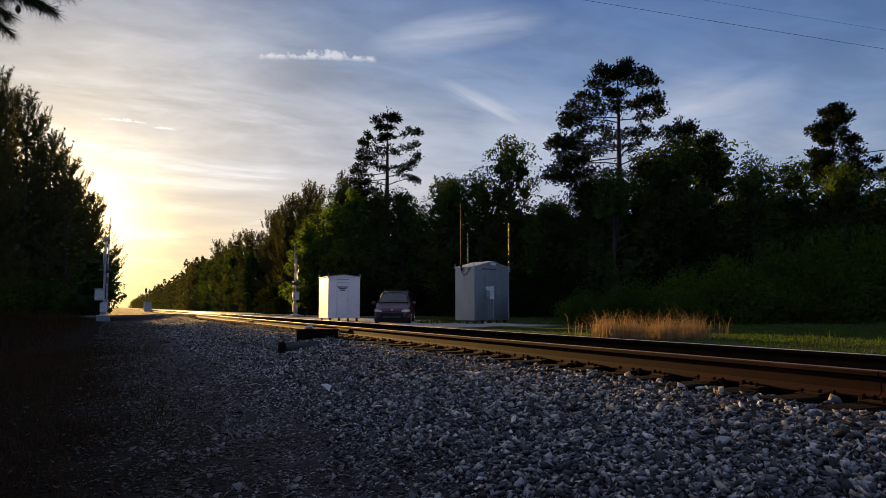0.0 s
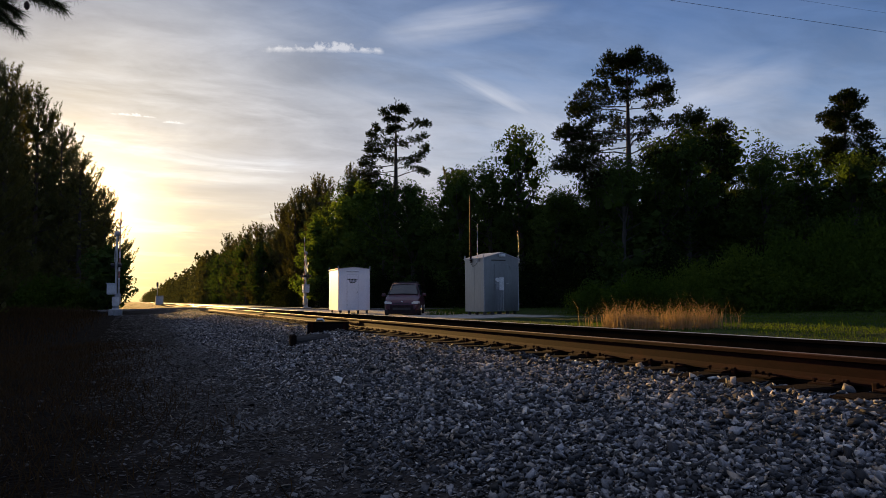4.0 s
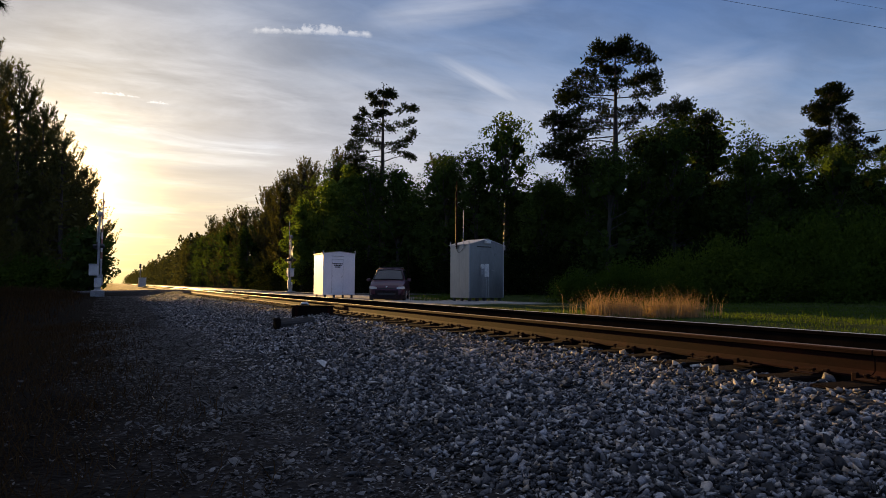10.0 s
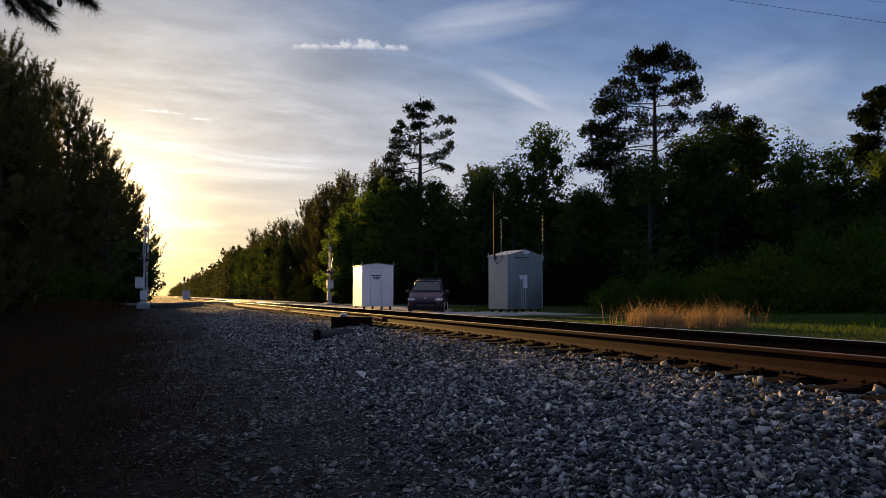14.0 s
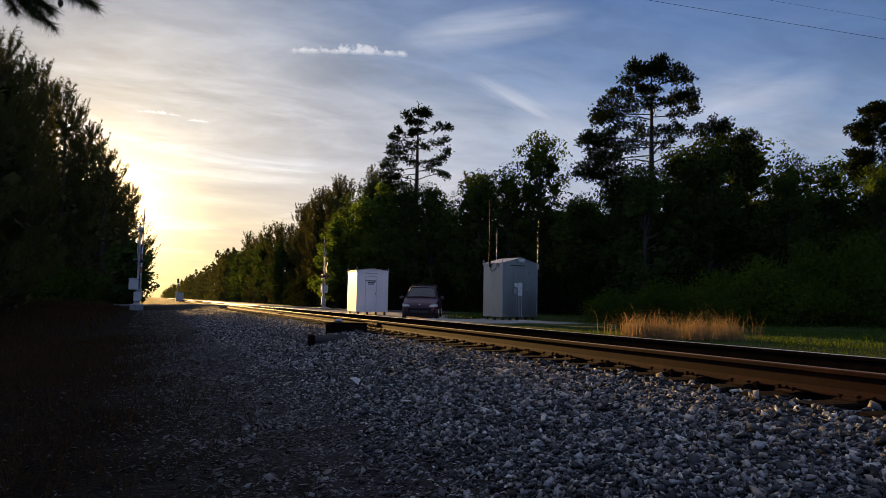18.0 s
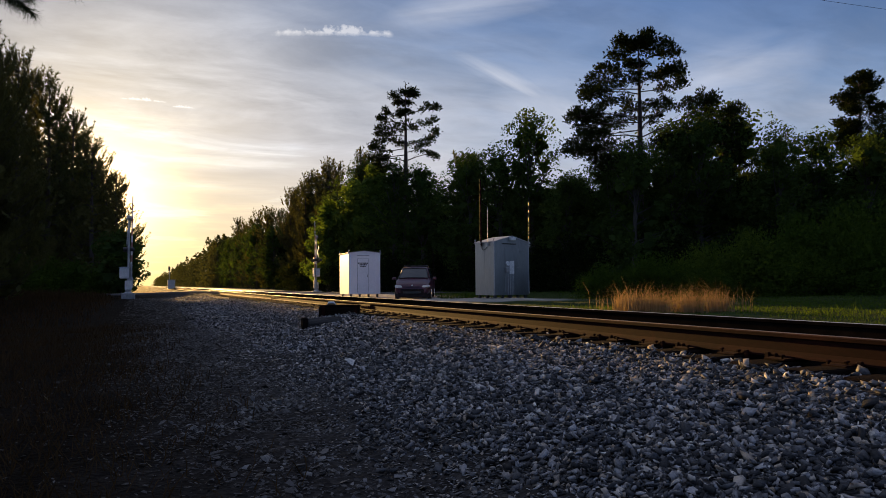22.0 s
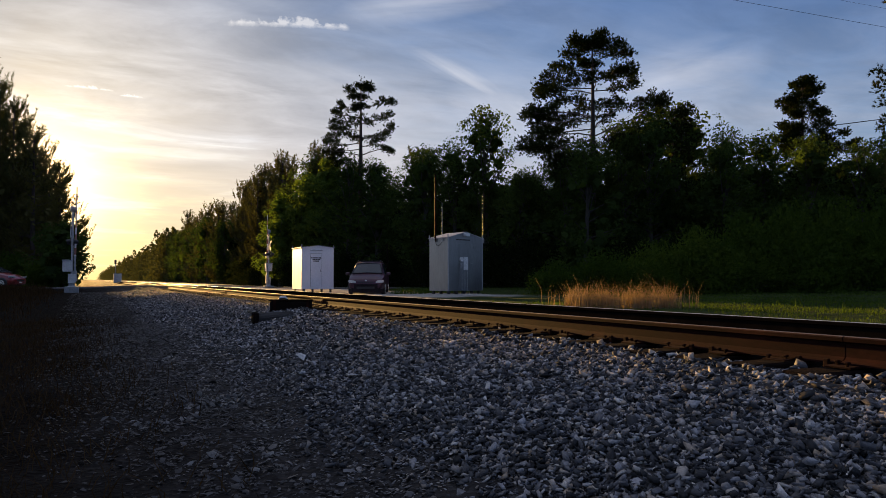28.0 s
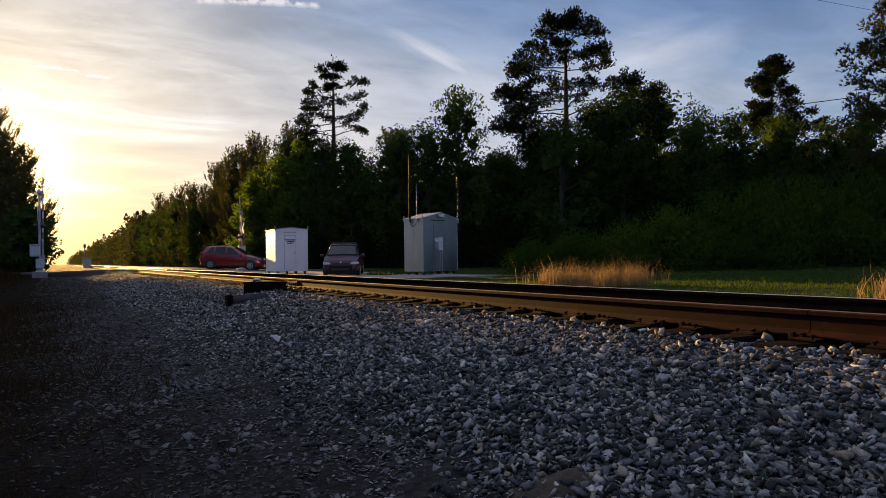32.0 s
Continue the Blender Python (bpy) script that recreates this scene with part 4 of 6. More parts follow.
def build_gate(at, label, mid=-0.24, rise=0.0):
    """A crossing signal: mast with lamps and crossbuck, mechanism box, arm raised upright. Traffic comes from -x; the road is at +y."""
    s = thing("crossing_gate", at, label, "crossing gate", "crossing gates")
    part("foundation", Geo().box(-0.38, 0.38, -0.38, 0.38, -0.30, 0.10, 0.03), "grey_paint", s, "grey concrete foundation")
    base = part("mast_base", Geo().tube([(0, 0, 0.10), (0, 0, 0.16), (0, 0, 0.55), (0, 0, 0.62)], [0.26, 0.17, 0.15, 0.09], 14), "aged_aluminium", s)
    mast = part("mast", Geo().tube([(0, 0, 0.5), (0, 0, 4.55)], 0.065, 12), "aged_aluminium", s)
    part("bell", Geo().tube([(0, 0, 4.5), (0, 0, 4.58), (0, 0, 4.66), (0, 0, 4.80), (0, 0, 4.86)], [0.05, 0.15, 0.18, 0.13, 0.03], 14), "grey_paint", mast, "round grey warning bell")
    # crossbuck
    for k in (-1, 1):
        b = Geo().box(-0.61, 0.61, -0.115, 0.115, -0.006, 0.006, 0.004)
        blade = part("crossbuck_blade", b, "pale_label", s, "white crossbuck board", at=Matrix.Translation((-0.10 - 0.012 * k, 0, 3.45)) @ pose(0, 0, 0, 90, 0, 90) @ pose(0, 0, 0, 0, 0, 45 * k))
    part("light_arm", Geo().tube([(-0.02, -0.72, 2.72), (-0.02, 0.72, 2.72)], 0.035, 8), "aged_aluminium", s)
    for y in (-0.66, 0.66):
        for dx in (-1, 1):
            l = part("flasher", Geo().disc((dx * 0.06, y, 2.72), (dx, 0, 0), 0.25, 0.03, 20), "black_plastic", s, "round black lamp board")
            part("lens", Geo().disc((dx * 0.09, y, 2.72), (dx, 0, 0), 0.10, 0.05, 14), "red_lens", l, "unlit red lens")
            hood = Geo()
            hood.tube([(dx * 0.09, y, 2.735), (dx * 0.30, y, 2.715)], [0.125, 0.115], 14, caps=False)
            part("hood", hood, "black_plastic", l)
    box = part("gate_mechanism", Geo().box(mid - 0.26, mid + 0.26, -0.30, 0.30, 0.98 + rise, 1.62 + rise, 0.05), "pale_label", s, "pale grey gate mechanism housing")
    part("housing_lid", Geo().box(mid - 0.29, mid + 0.29, -0.33, 0.33, 1.60 + rise, 1.68 + rise, 0.03), "aged_aluminium", box)
    part("junction_box", Geo().box(-0.20, 0.20, -0.24, -0.05, 0.30, 0.85, 0.02), "pale_label", s, "pale cable junction box at the foot")
    arm = part("arm_bracket", Geo().box(0.10, 0.20, 0.06, 0.30, 0.45, 1.9, 0.02).box(0.06, 0.26, 0.02, 0.34, 0.40, 1.05, 0.03), "aged_aluminium", s, "arm bracket with counterweight")
    pts = [(0.15, 0.18, 1.7), (0.16, 0.20, 3.2), (0.18, 0.22, 6.05)]
    arm2 = part("gate_arm", Geo().tube(pts, [0.055, 0.045, 0.03], 8), "pale_label", s, "raised gate arm with red and white bands")
    for z in np.arange(2.0, 5.9, 0.8):
        k = (z - 1.7) / 4.35
        x, y = 0.15 + 0.03 * k, 0.18 + 0.04 * k
        part("red_band", Geo().tube([(x, y, z), (x + 0.003, y + 0.004, z + 0.40)], [0.058 - 0.020 * k, 0.056 - 0.02 * k], 8), "faded_red", arm2, "faded red reflective band")
    part("arm_lamp", Geo().box(0.16, 0.20, 0.18, 0.62, 4.25, 4.33, 0.01), "black_plastic", arm2, "small arm lamp on a stem")
    return s


def build_far_signal():
    z = float(ground_z(3.2, 128))
    s = thing("signal_cabinet", pose(4.15, 128, z), "small pale grey signal cabinet far along the track", "signal cabinet")
    part("cabinet_body", Geo().box(-0.6, 0.6, -0.5, 0.5, 0.1, 1.55, 0.03), "pale_label", s)
    part("cabinet_roof", Geo().box(-0.66, 0.66, -0.56, 0.56, 1.55, 1.62, 0.02), "aged_aluminium", s)
    part("cabinet_door", Geo().box(-0.5, 0.5, -0.53, -0.505, 0.2, 1.48, 0.01), "pale_label", s)
    g = thing("track_signal", pose(3.9, 131, z), "dark railway colour-light signal on a mast", "railway signal")
    mast = part("mast", Geo().tube([(0, 0, 0), (0, 0, 3.9)], 0.07, 8), "grey_paint", g)
    part("signal_head", Geo().box(-0.17, 0.17, -0.12, 0.12, 3.2, 3.95, 0.05), "black_plastic", g)
    part("hood", Geo().tube([(0, -0.12, 3.6), (0, -0.4, 3.58)], 0.12, 10, caps=False), "black_plastic", g)
    part("base", Geo().box(-0.3, 0.3, -0.3, 0.3, -0.2, 0.15, 0.03), "grey_paint", g)


def build_timbers():
    """Dark box and a grey duct end beside the near rail."""
    b = thing("cable_box", pose(3.73, 14.5, 0.365, 0, 0, -14), "dark weathered wooden cable box beside the rail", "cable box")
    part("box_body", Geo().box(-0.42, 0.42, -0.15, 0.15, -0.10, 0.17, 0.02), "creosoted_wood", b)
    part("box_lid", Geo().box(-0.44, 0.44, -0.17, 0.17, 0.172, 0.20, 0.01), "creosoted_wood", b)
    part("lid_latch", Geo().tube([(-0.24, -0.02, 0.20), (-0.22, -0.02, 0.235), (-0.12, -0.02, 0.24), (-0.08, -0.02, 0.20)], [0.02, 0.035, 0.035, 0.02], 8), "worn_steel", b, "bright worn metal latch")
    for x in (-0.33, 0.33):
        part("strap", Geo().box(x - 0.03, x + 0.03, -0.182, -0.172, -0.05, 0.20, 0.003), "rusty_steel", b)
    p = thing("cable_duct", pose(2.74, 13.0, float(ground_z(2.74, 13.0)) + 0.09), "grey weathered duct of wood on the ballast", "cable duct")
    part("duct_body", Geo().tube([(0.0, 0.0, -0.01), (0.25, -0.03, 0.01), (0.62, -0.05, 0.04)], [0.095, 0.09, 0.085], 14), "weathered_wood", p)
    part("duct_end", Geo().box(-0.10, 0.0, -0.12, 0.10, -0.13, 0.11, 0.02), "creosoted_wood", p)


def build_post():
    z = float(ground_z(14.7, 36.4))
    p = thing("thin_post", pose(14.7, 36.4, z), "thin dark post in the grass", "post")
    part("shaft", Geo().tube([(0, 0, -0.2), (0, 0, 2.6)], 0.03, 8), "creosoted_wood", p)
    part("cap", Geo().tube([(0, 0, 2.6), (0, 0, 2.64)], [0.04, 0.025], 8), "creosoted_wood", p)


def wire(name, a, b, sag, label, r=0.012):
    a, b = Vector(a), Vector(b)
    pts = []
    for i in range(33):
        t = i / 32
        p = a.lerp(b, t)
        p.z -= sag * 4 * t * (1 - t)
        pts.append(p)
    tagged(part(name, Geo().tube(pts, r, 5), "wire_black"), label, "wire")


build_track()
build_ballast()
build_mound()
build_white_hut()
build_silver_hut()
build_gate(pose(-0.92, 47.3, 0.46), "grey crossing signal with its gate arm raised")
build_gate(pose(13.52, 60.1, 0.33, 0, 0, 180), "grey crossing signal with raised arm before the trees", 0.0, 0.34)
build_far_signal()
build_timbers()
build_post()

# ---- vehicles ----
def lerp_rows(rows, y):
    """Row values at y along the car, between given rows (y, values...)."""
    if y <= rows[0][0]:
        return rows[0][1:]
    for a, b in zip(rows, rows[1:]):
        if y <= b[0]:
            t = (y - a[0]) / (b[0] - a[0])
            return tuple(p + (q - p) * t for p, q in zip(a[1:], b[1:]))
    return rows[-1][1:]


def car_ring(row):
    """Half outline of a cross-section: sill, flank, belt, roof edge, roof middle."""
    zb, zm, zt, zr, wb, wm, wt, wr = row
    return [(0.0, zb), (wb * 0.9, zb), (wb, zb + 0.08), (wm, zm), (wt, zt), (wr, zr - 0.03), (wr * 0.86, zr), (0.0, zr + 0.015)]


def build_car(name, at, label, rows, glass, paint, wheels, extras):
    """rows: y, sill z, waist z, belt z, roof z, half widths at those. Its front is at +y."""
    car = thing(name, at, label, "car")
    ys = sorted({r[0] for r in rows} | {a + (b - a) * k / 3 for a, b in zip([r[0] for r in rows], [r[0] for r in rows][1:]) for k in (1, 2)})
    g = Geo()
    n = 15
    verts, faces = [], []
    for y in ys:
        half = car_ring(lerp_rows(rows, y))
        ring = half + [(-a, b) for a, b in reversed(half[1:-1])]
        verts += [(a, y, b) for a, b in ring]
    n = len(ring)
    for i in range(len(ys) - 1):
        faces += [(i * n + k, i * n + (k + 1) % n, (i + 1) * n + (k + 1) % n, (i + 1) * n + k) for k in range(n)]
    faces += [tuple(range(n)), tuple(range((len(ys) - 1) * n, len(ys) * n))]
    g.add(verts, faces)
    part("body", g, paint, car, smooth=True)
    # side windows: panes laid on the flank between belt and roof edge
    def flank(y, f, s, off=0.008):
        row = lerp_rows(rows, y)
        h = car_ring(row)
        a, b = h[4], h[5]
        return (s * (a[0] + (b[0] - a[0]) * f + off), y, a[1] + (b[1] - a[1]) * f)
    for s in (-1, 1):
        for (y0, b0), (y1, b1) in glass["side"]:
            m = (y0 + y1) / 2
            pts = [flank(y0, 0.10, s), flank(m, 0.08, s), flank(y1, 0.10, s), flank(b1, 0.90, s), flank((b0 + b1) / 2, 0.92, s), flank(b0, 0.90, s)]
            back = [(p[0] - s * 0.02, p[1], p[2]) for p in pts]
            w = Geo().add(pts + back, [(0, 1, 4, 5), (1, 2, 3, 4), (6, 7, 1, 0), (7, 8, 2, 1), (8, 9, 3, 2), (9, 10, 4, 3), (10, 11, 5, 4), (11, 6, 0, 5)])
            part("side_window", w, "car_glass", car, "dark tinted window")
    # windscreen and rear window: panes on the sloping top
    for key, nm in (("front", "windscreen"), ("rear", "rear_window")):
        y0, y1, lift = glass[key]
        a, b = lerp_rows(rows, y0), lerp_rows(rows, y1)
        dy = 0.012 if key == "front" else -0.012
        lo, hi = (1.02 * a[7], y0 + dy, a[3] + 0.02), (0.90 * b[7], y1 + dy, b[3] + 0.004)
        mid = lambda p, q, t: tuple(u + (v - u) * t for u, v in zip(p, q))
        pts = []
        for t in (0.04, 0.5, 0.96):
            x, y, z = mid(lo, hi, t)
            yy = mid((0, y0, 0), (0, y1, 0), t)[1]
            zr = lerp_rows(rows, yy)[3] + lift
            pts += [(-x, yy + dy, zr - 0.012), (0, yy + dy * 2, zr + 0.016), (x, yy + dy, zr - 0.012)]
        f = [(i, i + 1, i + 4, i + 3) for i in (0, 1, 3, 4)]
        low = [(p[0], p[1] - dy * 1.5, p[2] - 0.02) for p in pts]
        w = Geo().add(pts + low, f + [(9 + a1, 9 + d1, 9 + c1, 9 + b1) for a1, b1, c1, d1 in f])
        pane = part(nm, w, "car_glass", car, "dark reflecting glass")
        # black rubber and pillars round the pane
        edge = [pts[i] for i in (0, 1, 2, 5, 8, 7, 6, 3, 0)]
        part("pane_seal", Geo().tube(edge, 0.030, 6, caps=False), "black_rubber", pane, "black rubber seal")
    for (y, x, r) in wheels:
        for s in (-1, 1):
            arch = Geo().disc((s * (x - 0.02), y, r + 0.02), (s, 0, 0), r + 0.055, 0.035, 22)
            part("wheel_arch", arch, "black_plastic", car)
            tyre_g = Geo().tube([(-0.09, 0, 0), (-0.085, 0, 0), (0.085, 0, 0), (0.10, 0, 0)], [r * 0.88, r, r, r * 0.88], 26)
            wheel = part("wheel", tyre_g, "black_rubber", car, at=pose(s * (x - 0.06), y, r))
            rim = Geo().tube([(s * 0.09, 0, 0), (s * 0.108, 0, 0)], [r * 0.66, r * 0.64], 22)
            rim_ob = part("rim", rim, "alloy_rim", wheel, "silver alloy rim")
            for k in range(5):
                hub = Geo()
                a = 2 * math.pi * k / 5 + 0.3
                hub.box(s * 0.113 - 0.004, s * 0.113 + 0.004, r * 0.40 * math.cos(a) - r * 0.11, r * 0.40 * math.cos(a) + r * 0.11, r * 0.40 * math.sin(a) - r * 0.11, r * 0.40 * math.sin(a) + r * 0.11, 0.002)
                part("rim_opening", hub, "black_plastic", wheel, "dark opening between the spokes")
    extras(car)
    return car


def red_extras(car):
    for s in (-1, 1):
        part("headlight", Geo().prism([(s * 0.42, 0.66), (s * 0.80, 0.72), (s * 0.82, 0.82), (s * 0.50, 0.76)], 1, 1.70, 1.965), "headlight_lens", car, "clear headlight")
        part("tail_light", Geo().box(s * 0.76 - 0.06, s * 0.76 + 0.06, -2.005, -1.78, 0.80, 1.08, 0.03), "red_lens", car, "red tail light")
        mir = Geo().box(s * 0.96 - 0.09, s * 0.96 + 0.09, 0.60, 0.74, 0.93, 1.05, 0.03)
        part("door_mirror", mir, "red_car_paint", car)
        for y in (0.10, -0.75):
            part("door_handle", Geo().box(s * 0.868 - 0.015, s * 0.868 + 0.015, y - 0.09, y + 0.09, 0.86, 0.89, 0.008), "red_car_paint", car)
        for y in (0.62, -0.35, -1.12):
            part("door_seam", Geo().box(s * 0.872 - 0.003, s * 0.872 + 0.003, y - 0.006, y + 0.006, 0.34, 0.92, 0.0), "black_plastic", car)
        part("side_sill", Geo().box(s * 0.80 - 0.03, s * 0.80 + 0.03, -0.95, 0.95, 0.20, 0.30, 0.02), "black_plastic", car)
        part("roof_rail", Geo().tube([(s * 0.56, -1.4, 1.50), (s * 0.56, -1.2, 1.555), (s * 0.56, -0.3, 1.575), (s * 0.56, -0.1, 1.53)], 0.018, 6), "black_plastic", car)
    part("grille", Geo().box(-0.42, 0.42, 1.95, 2.055, 0.42, 0.60, 0.03), "black_plastic", car)
    part("number_plate", Geo().box(-0.15, 0.15, 2.053, 2.07, 0.34, 0.42, 0.005), "pale_label", car)
    part("spoiler", Geo().box(-0.52, 0.52, -1.88, -1.62, 1.43, 1.47, 0.015), "red_car_paint", car)


def van_extras(car):
    for s in (-1, 1):
        part("headlight", Geo().prism([(s * 0.50, 0.64), (s * 0.84, 0.63), (s * 0.87, 0.77), (s * 0.58, 0.75), (s * 0.51, 0.71)], 1, 2.16, 2.505), "headlight_lens", car, "large clear headlight")
        part("indicator", Geo().box(s * 0.86 - 0.05, s * 0.86 + 0.03, 2.02, 2.32, 0.64, 0.76, 0.02), "headlight_lens", car, "clear corner lamp")
        mir = part("door_mirror", Geo().box(s * 1.06 - 0.11, s * 1.06 + 0.11, 0.98, 1.12, 1.02, 1.18, 0.04), "maroon_car_paint", car)
        part("mirror_stem", Geo().tube([(s * 0.90, 1.05, 1.05), (s * 1.0, 1.05, 1.08)], 0.025, 6), "black_plastic", mir)
        part("roof_rail", Geo().tube([(s * 0.60, -1.9, 1.74), (s * 0.60, -1.7, 1.80), (s * 0.60, 0.1, 1.80), (s * 0.60, 0.3, 1.74)], 0.022, 6), "black_plastic", car)
        part("wiper", Geo().tube([(s * 0.30 - 0.2, 1.62, 1.06), (s * 0.30 + 0.25, 1.50, 1.13)], 0.012, 5), "black_plastic", car)
        part("door_seam", Geo().box(s * 0.925 - 0.004, s * 0.925 + 0.004, 0.0, 0.014, 0.36, 1.0, 0.0), "black_plastic", car)
    for y in (-1.4, -0.4):
        part("roof_bar", Geo().tube([(-0.60, y, 1.80), (0.60, y, 1.80)], 0.018, 6), "black_plastic", car)
    part("grille", Geo().box(-0.40, 0.40, 2.40, 2.492, 0.62, 0.70, 0.02), "black_plastic", car)
    part("badge", Geo().tube([(0, 2.45, 0.745), (0, 2.478, 0.745)], 0.04, 12), "alloy_rim", car)
    part("bumper", Geo().prism([(-0.88, 2.10), (-0.70, 2.47), (-0.3, 2.545), (0.3, 2.545), (0.70, 2.47), (0.88, 2.10)], 2, 0.13, 0.57), "dark_bumper", car, "dark lower bumper")
    part("air_intake", Geo().box(-0.45, 0.45, 2.53, 2.556, 0.33, 0.44, 0.01), "black_plastic", car)
    part("number_plate", Geo().box(-0.15, 0.15, 2.55, 2.57, 0.46, 0.56, 0.005), "dark_bumper", car)


RED_ROWS = [(-2.15, 0.42, 0.60, 0.80, 0.84, 0.62, 0.72, 0.72, 0.62), (-2.05, 0.26, 0.58, 0.96, 1.06, 0.76, 0.84, 0.82, 0.66), (-1.72, 0.20, 0.58, 1.01, 1.44, 0.82, 0.87, 0.85, 0.60), (-1.0, 0.18, 0.58, 1.00, 1.54, 0.84, 0.885, 0.865, 0.60), (-0.35, 0.18, 0.58, 0.98, 1.545, 0.84, 0.885, 0.865, 0.61), (0.12, 0.18, 0.58, 0.96, 1.48, 0.84, 0.885, 0.865, 0.60), (1.12, 0.18, 0.58, 0.92, 1.01, 0.84, 0.885, 0.85, 0.66), (1.75, 0.20, 0.56, 0.80, 0.885, 0.82, 0.86, 0.80, 0.62), (2.05, 0.24, 0.52, 0.68, 0.72, 0.74, 0.78, 0.70, 0.54), (2.15, 0.34, 0.48, 0.58, 0.61, 0.60, 0.64, 0.58, 0.46)]
RED_ROWS = [(r[0] * 0.955, *r[1:]) for r in RED_ROWS]
RED_GLASS = {"side": [((-1.55, -1.38), (-1.14, -1.10)), ((-1.06, -1.02), (-0.36, -0.36)), ((-0.28, -0.28), (0.66, 0.05))], "front": (1.02, 0.13, 0.012), "rear": (-1.935, -1.66, 0.0)}
VAN_ROWS = [(-2.50, 0.40, 0.66, 1.00, 1.05, 0.76, 0.84, 0.82, 0.70), (-2.42, 0.28, 0.64, 1.05, 1.50, 0.84, 0.90, 0.87, 0.70), (-2.20, 0.24, 0.62, 1.06, 1.70, 0.88, 0.925, 0.90, 0.68), (-1.2, 0.22, 0.62, 1.06, 1.74, 0.90, 0.93, 0.91, 0.68), (0.0, 0.22, 0.62, 1.04, 1.73, 0.90, 0.93, 0.91, 0.68), (0.62, 0.22, 0.62, 1.03, 1.66, 0.90, 0.93, 0.905, 0.68), (1.62, 0.22, 0.62, 0.99, 1.07, 0.89, 0.925, 0.89, 0.76), (2.15, 0.26, 0.60, 0.86, 0.93, 0.86, 0.90, 0.85, 0.70), (2.40, 0.30, 0.56, 0.76, 0.81, 0.80, 0.84, 0.78, 0.62), (2.49, 0.36, 0.52, 0.64, 0.68, 0.70, 0.74, 0.68, 0.52)]
VAN_GLASS = {"side": [((-2.10, -2.0), (-1.25, -1.25)), ((-1.15, -1.15), (-0.15, -0.15)), ((-0.05, -0.05), (1.15, 0.55))], "front": (1.58, 0.66, 0.014), "rear": (-2.46, -2.24, 0.0)}
red_car = build_car("red_hatchback", pose(-140, 124.9, 0.42, 0, 0, -117), "bright red five-door hatchback driving over the level crossing", RED_ROWS, RED_GLASS, "red_car_paint", ((1.30, 0.86, 0.315), (-1.28, 0.86, 0.315)), red_extras)
build_car("minivan", pose(13.52, 36.0, float(ground_z(12.8, 34.5)) - 0.02, 0, 0, 155.0), "dark maroon minivan parked with its front to the track", VAN_ROWS, VAN_GLASS, "maroon_car_paint", ((1.55, 0.90, 0.33), (-1.45, 0.90, 0.33)), van_extras)

# ---- plants ----
def leaf_quads(centres, rng, size, face=None):
    """Small folded leaves, one at each centre, turned at random or roughly to the directions in face."""
    n = len(centres)
    d = unit(rng.normal(0, 1, (n, 3)) * np.array([1, 1, 0.7]))
    e = unit(np.cross(d, rng.normal(0, 1, (n, 3)) if face is None else face + rng.normal(0, 0.45, (n, 3))))
    if face is not None:
        d = unit(np.cross(e, face + rng.normal(0, 0.45, (n, 3))))
    s = size * np.exp(rng.normal(0, 0.25, n))[:, None]
    nrm = np.cross(d, e)
    a = centres - d * s * 0.5
    b = centres + e * s * 0.36 + nrm * s * 0.10
    c = centres + d * s * 0.5
    g = centres - e * s * 0.36 + nrm * s * 0.10
    v = np.stack([a, b, c, g], 1).reshape(-1, 3)
    f = (np.arange(n) * 4)[:, None] + np.array([[0, 1, 2, 3]])
    return v, f


def needle_tris(points, dirs, rng, n, length, width, spread):
    """Tufts of needles: n thin blades from each point, round its direction."""
    m = len(points)
    p = np.repeat(points, n, 0)
    d = unit(np.repeat(dirs, n, 0) + rng.normal(0, spread, (m * n, 3)))
    s = unit(np.cross(d, rng.normal(0, 1, (m * n, 3)))) * width * 0.5
    ln = length * rng.uniform(0.7, 1.15, (m * n, 1))
    v = np.stack([p - s, p + s, p + d * ln], 1).reshape(-1, 3)
    f = np.arange(m * n * 3).reshape(-1, 3)
    return v, f


def limb(g, a, b, r, rng, bend=0.12, up=0.0):
    """A bent limb from a to b; returns points along it."""
    a, b = Vector(a), Vector(b)
    ln = (b - a).length
    pts = []
    off = Vector((rng.uniform(-1, 1), rng.uniform(-1, 1), rng.uniform(-0.5, 1))) * bend * ln
    for i in range(5):
        t = i / 4
        pts.append(a.lerp(b, t) + off * math.sin(math.pi * t) * 0.6 + Vector((0, 0, up * ln * (t * t - t))))
    g.tube(pts, [r * (1 - 0.8 * i / 4) for i in range(5)], 4, caps=False)
    return pts


